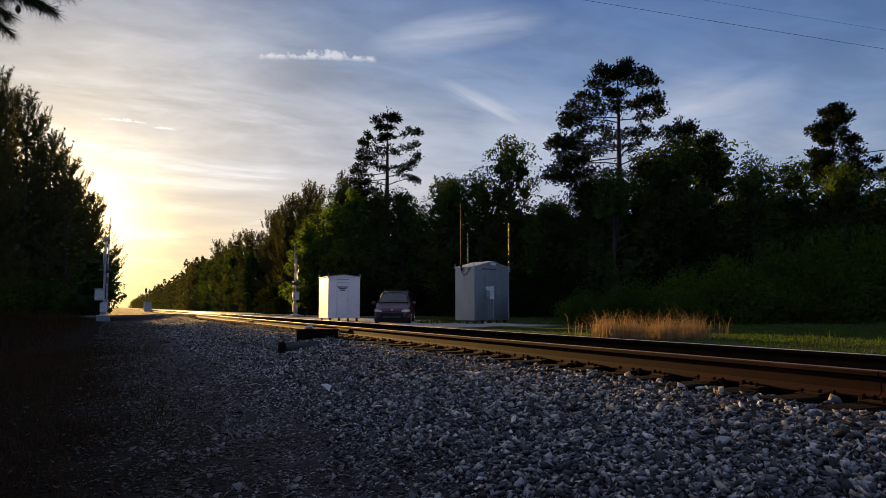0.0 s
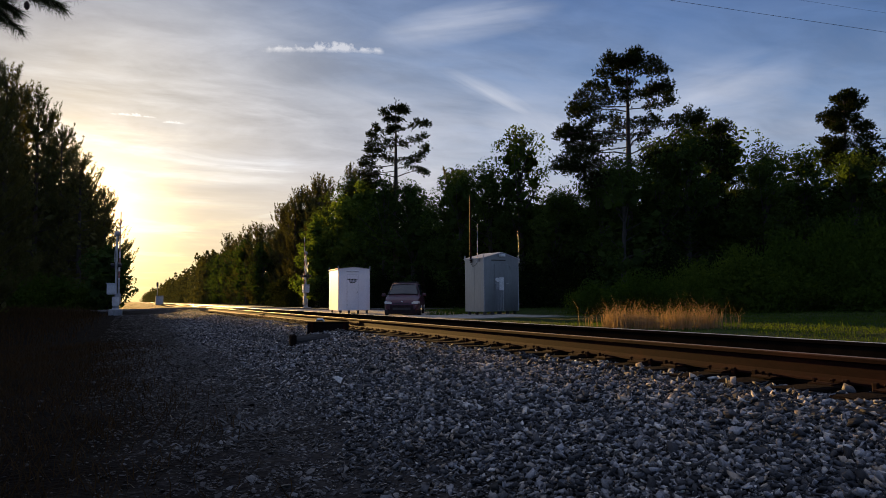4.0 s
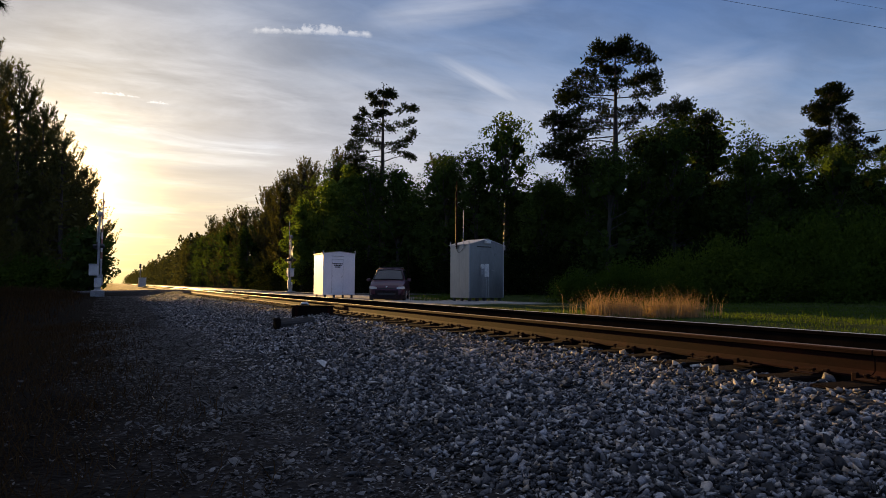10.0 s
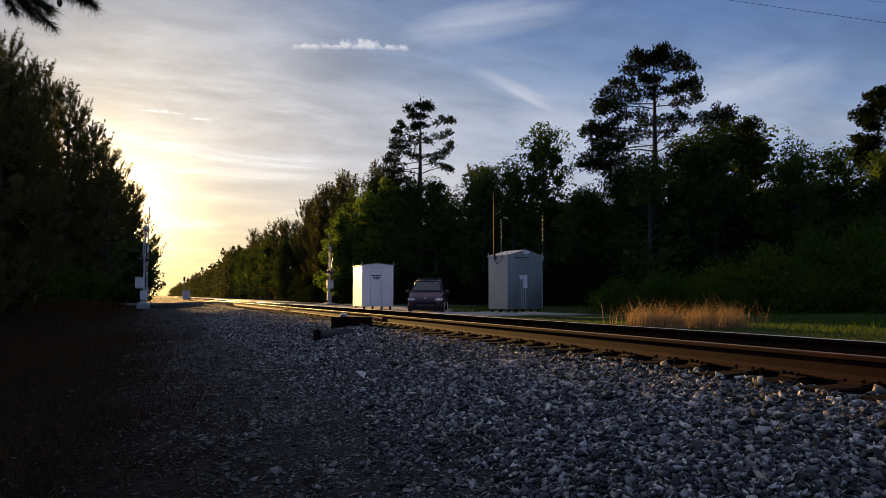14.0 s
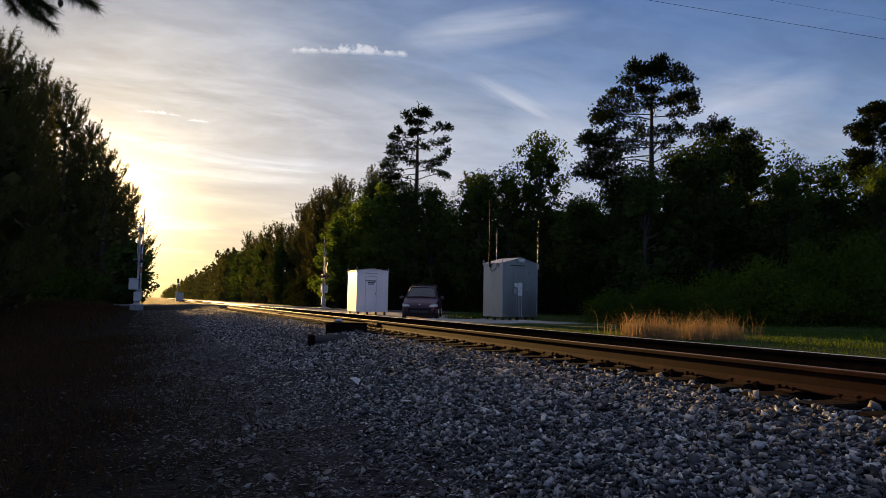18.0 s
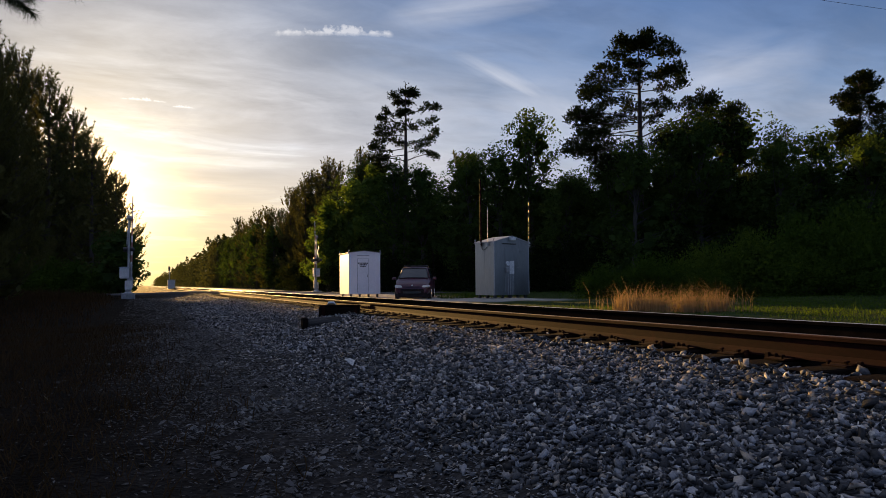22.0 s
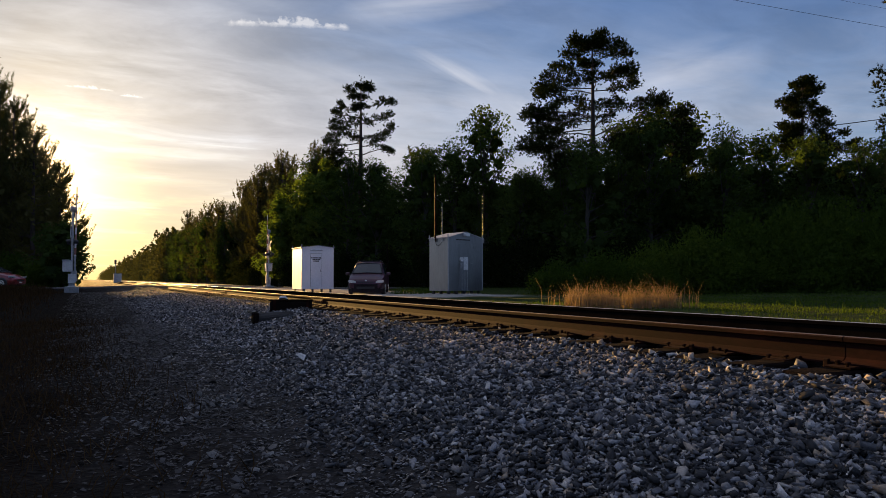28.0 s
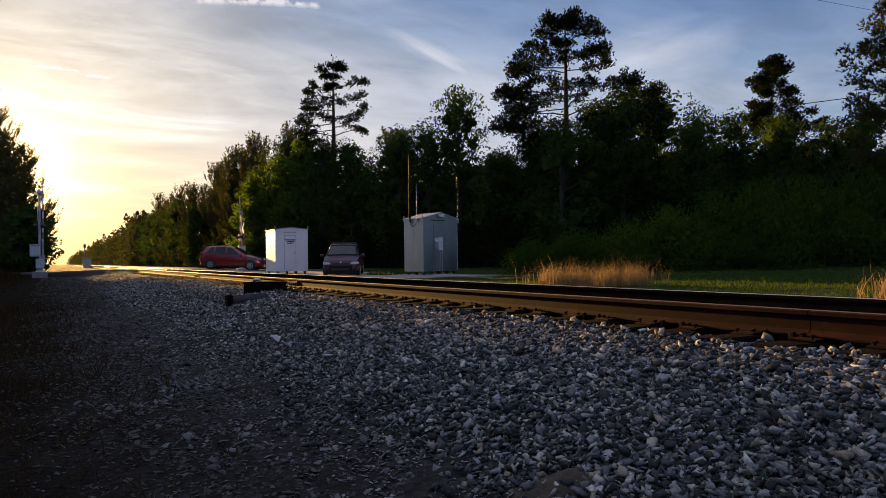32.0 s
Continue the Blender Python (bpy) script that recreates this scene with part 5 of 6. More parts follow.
def broadleaf(name, m, seed, height, width, label, leaf=0.165, clumps=120, per=54, low=0.05, top=0.5, group="", mat="broad_leaves"):
    """A leafy tree: trunk with limbs, and a crown of many clumps of leaves with gaps."""
    rng, nr = random.Random(seed), np.random.default_rng(seed)
    t = thing(name, m, label, "tree", group)
    g = Geo()
    lean = (rng.uniform(-0.3, 0.3), rng.uniform(-0.3, 0.3))
    trunk = [(lean[0] * k * k, lean[1] * k * k, height * 0.86 * k) for k in (0, 0.1, 0.3, 0.55, 0.8, 1)]
    r0 = 0.022 * height
    g.tube([(x, y, z - (0.3 if i == 0 else 0)) for i, (x, y, z) in enumerate(trunk)], [r0 * 1.35, r0, r0 * 0.8, r0 * 0.55, r0 * 0.3, r0 * 0.1], 9)
    cs = []
    while len(cs) < clumps:
        h = low + (1 - low) * rng.random() ** 0.85
        # outline: broad below the middle, narrow at the top, uneven
        prof = (min(1.0, (h - low) / max(top - low, 0.01) * 0.6 + 0.55) if h < top else math.sqrt(max(0.0, 1 - ((h - top) / (1.0 - top)) ** 1.7)))
        a = rng.uniform(0, 2 * math.pi)
        lobes = 0.78 + 0.22 * math.sin(3 * a + seed + 5 * h) + 0.14 * math.sin(5 * a - 9 * h)
        rad = width * 0.5 * prof * lobes * (rng.random() ** 0.38)
        cs.append((rad * math.cos(a) + lean[0] * h * h, rad * math.sin(a) + lean[1] * h * h, h * height))
    for c in cs[::4]:
        z0 = max(height * 0.08, c[2] * rng.uniform(0.55, 0.85))
        k = z0 / (height * 0.86)
        limb(g, (lean[0] * k * k, lean[1] * k * k, min(z0, height * 0.84)), c, r0 * 0.28, rng)
    part("trunk", g, "grey_bark", t)
    centres = np.array(cs)
    rad = (0.055 * width + 0.26) * nr.uniform(0.7, 1.35, (clumps, 1))
    ball = unit(nr.normal(0, 1, (clumps * per, 3)))
    far = nr.uniform(0.45, 1.0, (clumps * per, 1)) ** 0.5
    pts = np.repeat(centres, per, 0) + ball * far * np.repeat(rad, per, 0) * np.array([1.25, 1.25, 0.85])
    pts[:, 2] = np.maximum(pts[:, 2], 0.1)
    v, f = leaf_quads(pts, nr, leaf, ball)
    inner = centres[nr.integers(0, clumps, 320)] * np.array([0.62, 0.62, 0.92]) + nr.normal(0, 0.25, (320, 3))
    v2, f2 = leaf_quads(inner, nr, 0.75)
    v, f = np.concatenate([v, v2]), np.concatenate([f, f2 + len(v)])
    soup("crown", v, f, mat, t)
    return t


def pine(name, m, seed, height, label, bare=0.4, reach=3.0, whorls=16, tuft=0.42, blades=11, per=4, droop=0.15, group="", width=0.045, cone=1.0, branches=None, pad=0.55, tufts=9, lift=0.6, needles="pine_needles", bend=0.10):
    """A pine: straight trunk, limbs in uneven whorls, needles in tufts near the limbs' ends.
    branches: further limbs as (height share, bearing in degrees, length, rise)."""
    rng, nr = random.Random(seed), np.random.default_rng(seed)
    t = thing(name, m, label, "pine tree", group)
    g = Geo()
    r0 = 0.012 * height + 0.04
    lx, ly = rng.uniform(-0.25, 0.25), rng.uniform(-0.25, 0.25)
    axis = lambda k: Vector((lx * math.sin(2.2 * k), ly * math.sin(1.9 * k), height * k))
    g.tube([axis(k) - Vector((0, 0, 0.3 if k == 0 else 0)) for k in (0, 0.15, 0.35, 0.55, 0.75, 0.9, 1)], [r0 * 1.2, r0, r0 * 0.9, r0 * 0.72, r0 * 0.45, r0 * 0.22, r0 * 0.06], 10)
    spec = []
    for i in range(whorls):
        k = bare + (0.985 - bare) * (i + rng.uniform(-0.3, 0.3)) / whorls
        k = min(max(k, bare), 0.985)
        q = (k - bare) / (1 - bare)
        prof = (1 - q) ** cone * 0.85 + 0.15
        prof *= min(1.0, 0.55 + 2.2 * q)
        for b in range(rng.randint(3, 5)):
            spec.append((k, rng.uniform(0, 360), reach * prof * rng.uniform(0.55, 1.15), rng.uniform(0.0, 0.45) + 0.35 * q))
    if branches is not None:
        spec = spec + list(branches)
    pts, dirs = [], []
    for k, bearing, ln, rise in spec:
        a = axis(k)
        br = radians(bearing)
        d = Vector((math.cos(br), math.sin(br), rise)).normalized()
        b = a + d * ln
        way = limb(g, a, b, max(0.018, r0 * 0.30 * min(1, ln / 2.5) * (1.1 - 0.6 * k)), rng, bend, droop)
        pads = max(2, int(round(per * (0.45 + 0.55 * ln / reach))))
        for j in range(pads):
            s = 1.0 - 0.72 * (j / pads) ** 1.2 * rng.uniform(0.6, 1.0)
            i0 = min(3, int(s * 4))
            c = way[i0].lerp(way[i0 + 1], s * 4 - i0)
            if j:
                side = d.cross(Vector((0, 0, 1))).normalized() * rng.choice((-1, 1)) * rng.uniform(0.2, 0.9) * pad * (0.6 + 0.5 * ln / reach)
                c = c + side + Vector((0, 0, rng.uniform(-0.1, 0.3))) * pad
                g.tube([way[max(0, i0 - 1)].lerp(way[i0], s), c], [0.014, 0.007], 3, caps=False)
            r = pad * rng.uniform(0.45, 0.9)
            for k2 in range(tufts):
                o = Vector((rng.gauss(0, 1), rng.gauss(0, 1), rng.gauss(0, 1))).normalized() * rng.uniform(0.25, 1)
                pts.append(c + Vector((o.x * r, o.y * r, o.z * r * 0.85)))
                dirs.append((o + d * 0.35 + Vector((0, 0, lift))).normalized())
    for j in range(10):
        p = axis(0.93 + 0.07 * j / 9)
        pts.append(p + Vector((rng.gauss(0, 0.1), rng.gauss(0, 0.1), 0)))
        dirs.append(Vector((rng.gauss(0, 0.3), rng.gauss(0, 0.3), 1)).normalized())
    part("trunk", g, "pine_bark", t)
    v, f = needle_tris(np.array([p[:] for p in pts]), np.array([d[:] for d in dirs]), nr, blades, tuft, width, 0.42)
    soup("crown", v, f, needles, t)
    return t


def young_pine(name, m, seed, height, label, reach=2.6, step=0.5, shoots=2.4, shoot=0.65, knots=5, blades=5, needle=0.20, width=0.035, group="", needles="sunlit_pine_needles", inner=260, open_top=0.0):
    """A young pine: rising limbs from the ground up, each ending in many upright shoots like bottle brushes."""
    rng, nr = random.Random(seed), np.random.default_rng(seed)
    t = thing(name, m, label, "pine tree", group)
    g = Geo()
    r0 = 0.011 * height + 0.03
    lx, ly = rng.uniform(-0.3, 0.3), rng.uniform(-0.3, 0.3)
    axis = lambda k: Vector((lx * math.sin(2.4 * k), ly * math.sin(2.0 * k), height * k))
    g.tube([axis(k) - Vector((0, 0, 0.3 if k == 0 else 0)) for k in (0, 0.2, 0.45, 0.7, 0.9, 1)], [r0 * 1.2, r0, r0 * 0.8, r0 * 0.5, r0 * 0.2, r0 * 0.06], 7)
    pts, dirs = [], []

    def brush(p, d, ln):
        for j in range(knots):
            pts.append(p + d * ln * (j + rng.random() * 0.6) / knots)
            dirs.append(d)
    levels = int(height * 0.95 / step)
    for i in range(levels):
        k = 0.03 + 0.94 * (i + rng.uniform(-0.35, 0.35)) / levels
        k = min(max(k, 0.02), 0.97)
        for b in range(rng.randint(3, 5)):
            ln = (reach * (1 - k) ** 0.62 * min(1.0, 0.65 + 1.5 * k) + 0.3) * rng.uniform(0.45, 1.25)
            br = rng.uniform(0, 2 * math.pi)
            rise = 0.20 + 0.65 * k + rng.uniform(-0.15, 0.25)
            d = Vector((math.cos(br), math.sin(br), rise)).normalized()
            a = axis(k)
            way = [a, a + d * ln * 0.5 - Vector((0, 0, 0.05 * ln)), a + d * ln + Vector((0, 0, 0.18 * ln))]
            g.tube(way, [max(0.012, r0 * 0.3 * (1 - 0.6 * k)), 0.018, 0.008], 3, caps=False)
            out = (way[2] - way[1]).normalized()
            n = max(2, int(shoots * ln * (1 - open_top * k) + 1.5))
            for j in range(n):
                s = 0.25 + 0.75 * rng.random() ** 0.7
                p = way[0].lerp(way[1], s * 2) if s < 0.5 else way[1].lerp(way[2], s * 2 - 1)
                side = out.cross(Vector((0, 0, 1))).normalized() * rng.uniform(-0.9, 0.9)
                brush(p, (out * 0.55 + side + Vector((0, 0, rng.uniform(0.35, 1.3)))).normalized(), shoot * rng.uniform(0.55, 1.15))
            brush(way[2], (out * 0.6 + Vector((0, 0, 0.8))).normalized(), shoot * rng.uniform(0.8, 1.3))
    for j in range(4):
        brush(axis(0.94), Vector((rng.gauss(0, 0.25), rng.gauss(0, 0.25), 1)).normalized(), shoot * 1.4)
    part("trunk", g, "pine_bark", t)
    v, f = needle_tris(np.array([p[:] for p in pts]), np.array([d[:] for d in dirs]), nr, blades, needle, width, 0.55)
    # needles close to the trunk, massed together
    h = nr.uniform(0.03, 0.9, inner)
    a, r = nr.uniform(0, 2 * np.pi, inner), reach * 0.55 * (1 - h) ** 0.8 * np.sqrt(nr.uniform(0, 1, inner))
    v2, f2 = leaf_quads(np.stack([r * np.cos(a), r * np.sin(a), h * height], -1), nr, 0.55)
    f2 = np.concatenate([f2[:, [0, 1, 2]], f2[:, [0, 2, 3]]])
    soup("crown", np.concatenate([v, v2]), np.concatenate([f, f2 + len(v)]), needles, t)
    return t


def shrub(name, m, seed, height, width, label, group="", mat="shrub_leaves", per=80, leaf=0.088):
    rng, nr = random.Random(seed), np.random.default_rng(seed)
    t = thing(name, m, label, "shrub", group)
    g = Geo()
    n = 110
    cs = []
    for i in range(n):
        a, h = rng.uniform(0, 2 * math.pi), rng.random()
        r = width * 0.5 * math.sqrt(max(0.0, 1 - h ** 2.2)) * rng.random() ** 0.4 * (0.8 + 0.25 * math.sin(3 * a + seed))
        cs.append((r * math.cos(a), r * math.sin(a), height * h * (0.85 + 0.15 * math.sin(4 * a))))
    for c in cs[::5]:
        limb(g, (rng.uniform(-0.3, 0.3), rng.uniform(-0.3, 0.3), -0.1), c, 0.025, rng)
    part("stems", g, "grey_bark", t)
    pts = np.repeat(np.array(cs), per, 0) + nr.normal(0, 1, (n * per, 3)) * 0.30 * np.array([1, 1, 0.75])
    pts[:, 2] = np.maximum(pts[:, 2], 0.03)
    v, f = leaf_quads(pts, nr, leaf)
    # thin upright shoots on top
    top = np.array([c for c in cs if c[2] > height * 0.45])
    sh = np.repeat(top, 6, 0) + nr.normal(0, 0.25, (len(top) * 6, 3))
    v2, f2 = needle_tris(sh, np.tile(np.array([[0.0, 0.0, 1.0]]), (len(sh), 1)), nr, 2, 0.30, 0.025, 0.4)
    f = np.concatenate([f[:, [0, 1, 2]], f[:, [0, 2, 3]]])
    soup("leaves", np.concatenate([v, v2]), np.concatenate([f, f2 + len(v)]), mat, t)
    return t


def placed(x, y, s=1.0, turn=0.0, sz=None, sink=0.0):
    z = float(ground_z(x, y)) - sink
    return Matrix.LocRotScale((x, y, z), Euler((0, 0, radians(turn))), (s, s, sz or s))


def far_wood():
    """The same row of trees where it runs away to the horizon, too far to tell apart."""
    nr = np.random.default_rng(8)
    for side, x0, mat, label in ((1, 17.0, "sunlit_pine_needles", "far row of dark pines beyond the crossing"), (-1, -24.0, "pine_needles", "far trees along the other side of the track")):
        n = 230
        y = 190 + 1300 * nr.uniform(0, 1, n) ** 2.0
        x = x0 + side * (nr.uniform(0, 9, n) + (0 if side > 0 else 8))
        h = (14.5 if side > 0 else 8.0) * nr.uniform(0.72, 1.05, n)
        per = 200 if side > 0 else 110
        q = nr.uniform(0.02, 1, (n, per))
        a = nr.uniform(0, 2 * np.pi, (n, per))
        r = (2.9 + 0.004 * y[:, None]) * (1 - q) ** 0.7 * np.sqrt(nr.uniform(0.1, 1, (n, per)))
        c = np.stack([x[:, None] + r * np.cos(a), y[:, None] + r * np.sin(a), 0.3 + q * h[:, None]], -1).reshape(-1, 3)
        v, f = leaf_quads(c, nr, 0.72)
        tagged(soup("far_wood", v, f, mat), label, "wood", kind="stuff")


def build_wood():
    rng = random.Random(77)
    W = "dense roadside wood"
    lab = "dense green broadleaf tree at the edge of the wood"
    protos = [broadleaf("broadleaf_tree", placed(19.5, 66, 1), 1, 12.5, 7.0, lab, group=W),
              broadleaf("broadleaf_tree", placed(23.5, 51, 1), 2, 11.0, 6.4, lab, group=W, top=0.4),
              broadleaf("broadleaf_tree", placed(25.9, 44.9, 1), 3, 12.9, 5.4, "tall slender broadleaf tree above the wood", group=W, top=0.74, low=0.10),
              broadleaf("broadleaf_tree", placed(31.0, 33.5, 1), 4, 10.6, 7.0, lab, group=W, top=0.55)]
    coarse = broadleaf("broadleaf_tree", placed(36.5, 41.0, 0.8), 5, 11.5, 6.6, lab, leaf=0.30, clumps=90, per=22, group=W)
    plab = "dark young pine in the row beside the track"
    pines = [young_pine("pine_tree", placed(17.6, 83, 1), 31, 12.5, plab, 2.5, 0.55, 2.0, 0.85, 4, 4, 0.30, 0.075, W), young_pine("pine_tree", placed(18.5, 97, 1), 32, 13.5, plab, 2.4, 0.60, 2.0, 0.9, 4, 4, 0.32, 0.08, W)]
    # the row along the far side of the track, running away to the horizon
    y = 62.0
    while y < 190:
        k = (y - 62) / 460
        for row in range(3 if y < 90 else 2):
            x = 18.2 + row * 4.5 + rng.uniform(-1.0, 1.4) - 2.0 * k
            pick = pines[rng.randrange(2)] if rng.random() < (0.25 if y < 72 else 0.9) else protos[rng.choice((0, 1, 3))]
            s = rng.uniform(0.92, 1.13) * (1.0 if row else 0.93) * (1.0 - 0.22 * k)
            s *= 1.0 + 0.10 * float(sm(70, 84, y))
            if pick in protos:
                s *= 0.9
            if road_off(x, y) < 5.6 and y < 66:
                continue
            copy_thing(pick, placed(x, y + rng.uniform(-1, 1), s * (1.0 + 0.5 * k), rng.uniform(0, 360), s))
        y += 3.6 + 0.035 * (y - 62)
    far_wood()
    # the wood behind the huts and to the right
    edge = [(19.5, 57, 11.0), (21.0, 54, 10.2), (22.6, 48.5, 10.0), (24.5, 47, 10.8), (28.0, 42.0, 8.1), (29.5, 39.5, 9.4), (27.5, 37.5, 8.8), (25.8, 40.5, 7.6), (26.4, 33.9, 8.6), (29.8, 34.5, 8.8), (31.5, 36.5, 10.6), (34.0, 34.0, 11.2), (35.5, 31.5, 9.6), (38.0, 31.0, 9.2), (40.5, 29.5, 8.8), (42.5, 27.5, 8.4), (33.6, 30.2, 8.2), (45.5, 27.0, 9.4), (48.5, 25.5, 8.8), (51.0, 22.0, 8.6), (54.5, 19.0, 8.6), (57.0, 14.0, 8.4)]
    for i, (x, y, h) in enumerate(edge):
        p = protos[(0, 1, 3)[i % 3]]
        s = h / (12.5, 11.0, 10.6)[i % 3]
        if road_off(x, y) < 3.2:
            continue
        copy_thing(p, placed(x, y, s * 1.05, rng.uniform(0, 360), s))
        # past x 25, two deeper unseen rows added to shade the edge trees
        for dx, dy in ((4.2, 4.0), (2.0, 10.0), (3.5, 17.0)) if x > 25 else ((4.2, 4.0),):
            p2 = coarse
            qx, qy = x + dx + rng.uniform(-1, 1), y + dy + rng.uniform(-1, 1)
            if road_off(qx, qy) > 3.2:
                copy_thing(p2, placed(qx, qy, rng.uniform(0.72, 0.86), rng.uniform(0, 360)))
    # the closed inside of the wood, its shade put into the leaf colour
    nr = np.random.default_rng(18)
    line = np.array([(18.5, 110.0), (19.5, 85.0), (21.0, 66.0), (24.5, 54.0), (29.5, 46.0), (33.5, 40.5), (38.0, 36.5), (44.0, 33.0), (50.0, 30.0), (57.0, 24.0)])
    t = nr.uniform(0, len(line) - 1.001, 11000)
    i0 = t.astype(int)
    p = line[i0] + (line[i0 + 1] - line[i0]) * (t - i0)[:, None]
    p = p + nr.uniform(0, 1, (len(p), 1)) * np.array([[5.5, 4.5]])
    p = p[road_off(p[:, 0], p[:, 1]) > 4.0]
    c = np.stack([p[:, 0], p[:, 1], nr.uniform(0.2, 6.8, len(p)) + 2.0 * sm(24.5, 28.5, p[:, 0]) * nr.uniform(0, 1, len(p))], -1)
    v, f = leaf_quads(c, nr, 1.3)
    tagged(soup("wood_interior", v, f, "painted_shade_leaves"), "closed foliage inside the wood, shade painted into its colour", "wood", kind="stuff")
    # low growth along the wood's foot, leaves darkened as painted shade
    ul = "leafy undergrowth at the foot of the wood, shade painted into its leaves"
    u = shrub("undergrowth", placed(20.5, 50, 1), 61, 3.2, 4.2, ul, "undergrowth", "painted_shade_leaves", 30, 0.16)
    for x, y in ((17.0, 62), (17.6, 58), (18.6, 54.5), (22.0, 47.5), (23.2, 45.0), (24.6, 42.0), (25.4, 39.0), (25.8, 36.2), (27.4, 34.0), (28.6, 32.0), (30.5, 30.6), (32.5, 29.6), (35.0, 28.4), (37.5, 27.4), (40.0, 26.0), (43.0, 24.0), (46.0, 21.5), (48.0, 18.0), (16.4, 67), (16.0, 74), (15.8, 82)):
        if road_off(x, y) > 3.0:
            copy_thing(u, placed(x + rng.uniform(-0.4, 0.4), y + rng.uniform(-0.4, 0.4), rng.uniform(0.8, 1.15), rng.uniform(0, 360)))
    # small tree beside the far gate, sunlight painted into its leaf colour
    light = broadleaf("broadleaf_tree", placed(15.6, 64.5), 9, 8.2, 4.6, "light green young tree beside the crossing gate, sunlight painted into its leaves", leaf=0.2, clumps=70, per=80, low=0.12, top=0.45, group=W, mat="sunlit_leaves")
    for x, y, s in ((17.6, 63.2, 1.22), (18.9, 60.4, 1.36)):
        tagged(copy_thing(light, placed(x, y, s, rng.uniform(0, 360))), "light green tree at the edge of the wood, sunlight painted into its leaves")
    # bank of brambles
    bl = "rounded bank of green brambles"
    b = shrub("bramble_bush", placed(20.0, 24.5, 1), 62, 1.7, 4.0, bl, "bank of brambles")
    for x, y, s, h in ((18.2, 25.6, 0.7, 0.75), (22.0, 23.6, 1.1, 1.15), (23.6, 22.6, 1.2, 1.45), (25.2, 21.6, 1.25, 1.7), (26.8, 20.4, 1.3, 1.95), (28.4, 19.2, 1.3, 2.0), (30.0, 17.8, 1.35, 2.0), (31.5, 16.2, 1.35, 1.95), (24.0, 20.6, 1.0, 1.0), (26.0, 18.9, 1.0, 1.15), (28.0, 17.2, 1.1, 1.2), (21.0, 22.8, 0.8, 0.7), (29.6, 15.2, 1.1, 1.2), (33.0, 14.2, 1.4, 1.9)):
        copy_thing(b, Matrix.LocRotScale((x, y, float(ground_z(x, y))), Euler((0, 0, rng.uniform(0, 6))), (s, s, h)))


def build_tall_pines():
    T = "tall pines above the wood"
    kw = dict(tuft=0.19, blades=9, width=0.045, group=T, bend=0.34)
    # bearings: 155 points to the left as seen from the track, -25 to the right
    pine("tall_pine", placed(20.3, 56.2), 41, 17.8, "tall slender pine with an open broken crown", bare=0.84, reach=1.15, whorls=3, per=8, tufts=18, cone=0.5, droop=0.12, pad=0.52,
         branches=[(0.90, 160, 1.3, 0.5), (0.91, -20, 1.1, 0.5), (0.84, -28, 2.8, 0.22), (0.77, -18, 2.7, 0.32), (0.70, -30, 2.9, 0.36), (0.66, -22, 2.2, 0.42), (0.62, -34, 2.6, 0.12), (0.84, 150, 1.9, 0.30), (0.80, 165, 2.3, 0.22), (0.77, 140, 2.6, 0.10), (0.74, 160, 2.5, 0.05), (0.71, 150, 2.9, 0.0), (0.68, 170, 3.0, -0.02), (0.65, 155, 3.1, -0.10), (0.62, 145, 2.6, -0.06), (0.58, 150, 2.2, 0.0), (0.55, -25, 1.8, 0.1), (0.70, 60, 1.6, 0.2), (0.76, 240, 1.8, 0.2)], **kw)
    pine("tall_pine", placed(28.6, 36.2), 42, 16.35, "tall dark pine with long wide limbs", bare=0.86, reach=1.3, whorls=2, per=10, tufts=20, cone=0.6, droop=0.12, pad=0.64,
         branches=[(0.95, -40, 1.0, 0.6), (0.94, 140, 1.1, 0.5), (0.92, 150, 1.5, 0.4), (0.90, -40, 2.0, 0.30), (0.86, -50, 2.4, 0.22), (0.79, -42, 2.7, 0.22), (0.76, -46, 2.7, 0.14), (0.80, -30, 2.6, 0.30), (0.73, -40, 1.7, -0.25), (0.60, -40, 4.3, 0.52), (0.58, -46, 4.8, 0.42), (0.88, 138, 1.8, 0.25), (0.84, 140, 2.5, 0.16), (0.80, 150, 3.2, 0.06), (0.77, 130, 3.6, 0.05), (0.75, 146, 3.5, -0.02), (0.72, 135, 2.4, 0.0), (0.69, 140, 3.8, -0.02), (0.66, 150, 4.4, 0.0), (0.64, 132, 4.0, -0.06), (0.61, 142, 3.4, -0.10), (0.585, 138, 4.9, -0.10), (0.57, 150, 4.4, -0.14), (0.55, 132, 3.8, -0.05), (0.50, 135, 3.0, 0.0), (0.46, 145, 2.6, 0.05), (0.70, 60, 2.0, 0.2), (0.76, 230, 2.2, 0.2), (0.64, 100, 2.6, 0.1), (0.53, -35, 3.0, 0.35)], **kw)
    pine("tall_pine", placed(44.55, 32.6), 43, 14.15, "dark dense rounded pine", bare=0.52, reach=1.95, whorls=20, per=7, tufts=20, cone=0.33, pad=0.55, branches=[(0.64, -50, 3.4, 0.12), (0.60, -55, 3.8, 0.05), (0.67, -45, 2.8, 0.2), (0.56, -50, 3.4, 0.1), (0.52, -48, 2.6, 0.1)], **kw)
    pine("tall_pine", placed(33.2, 33.6), 44, 10.9, "dark pine with level limbs in the wood", bare=0.62, reach=2.4, whorls=8, per=6, tufts=17, cone=0.35, pad=0.6, **kw)
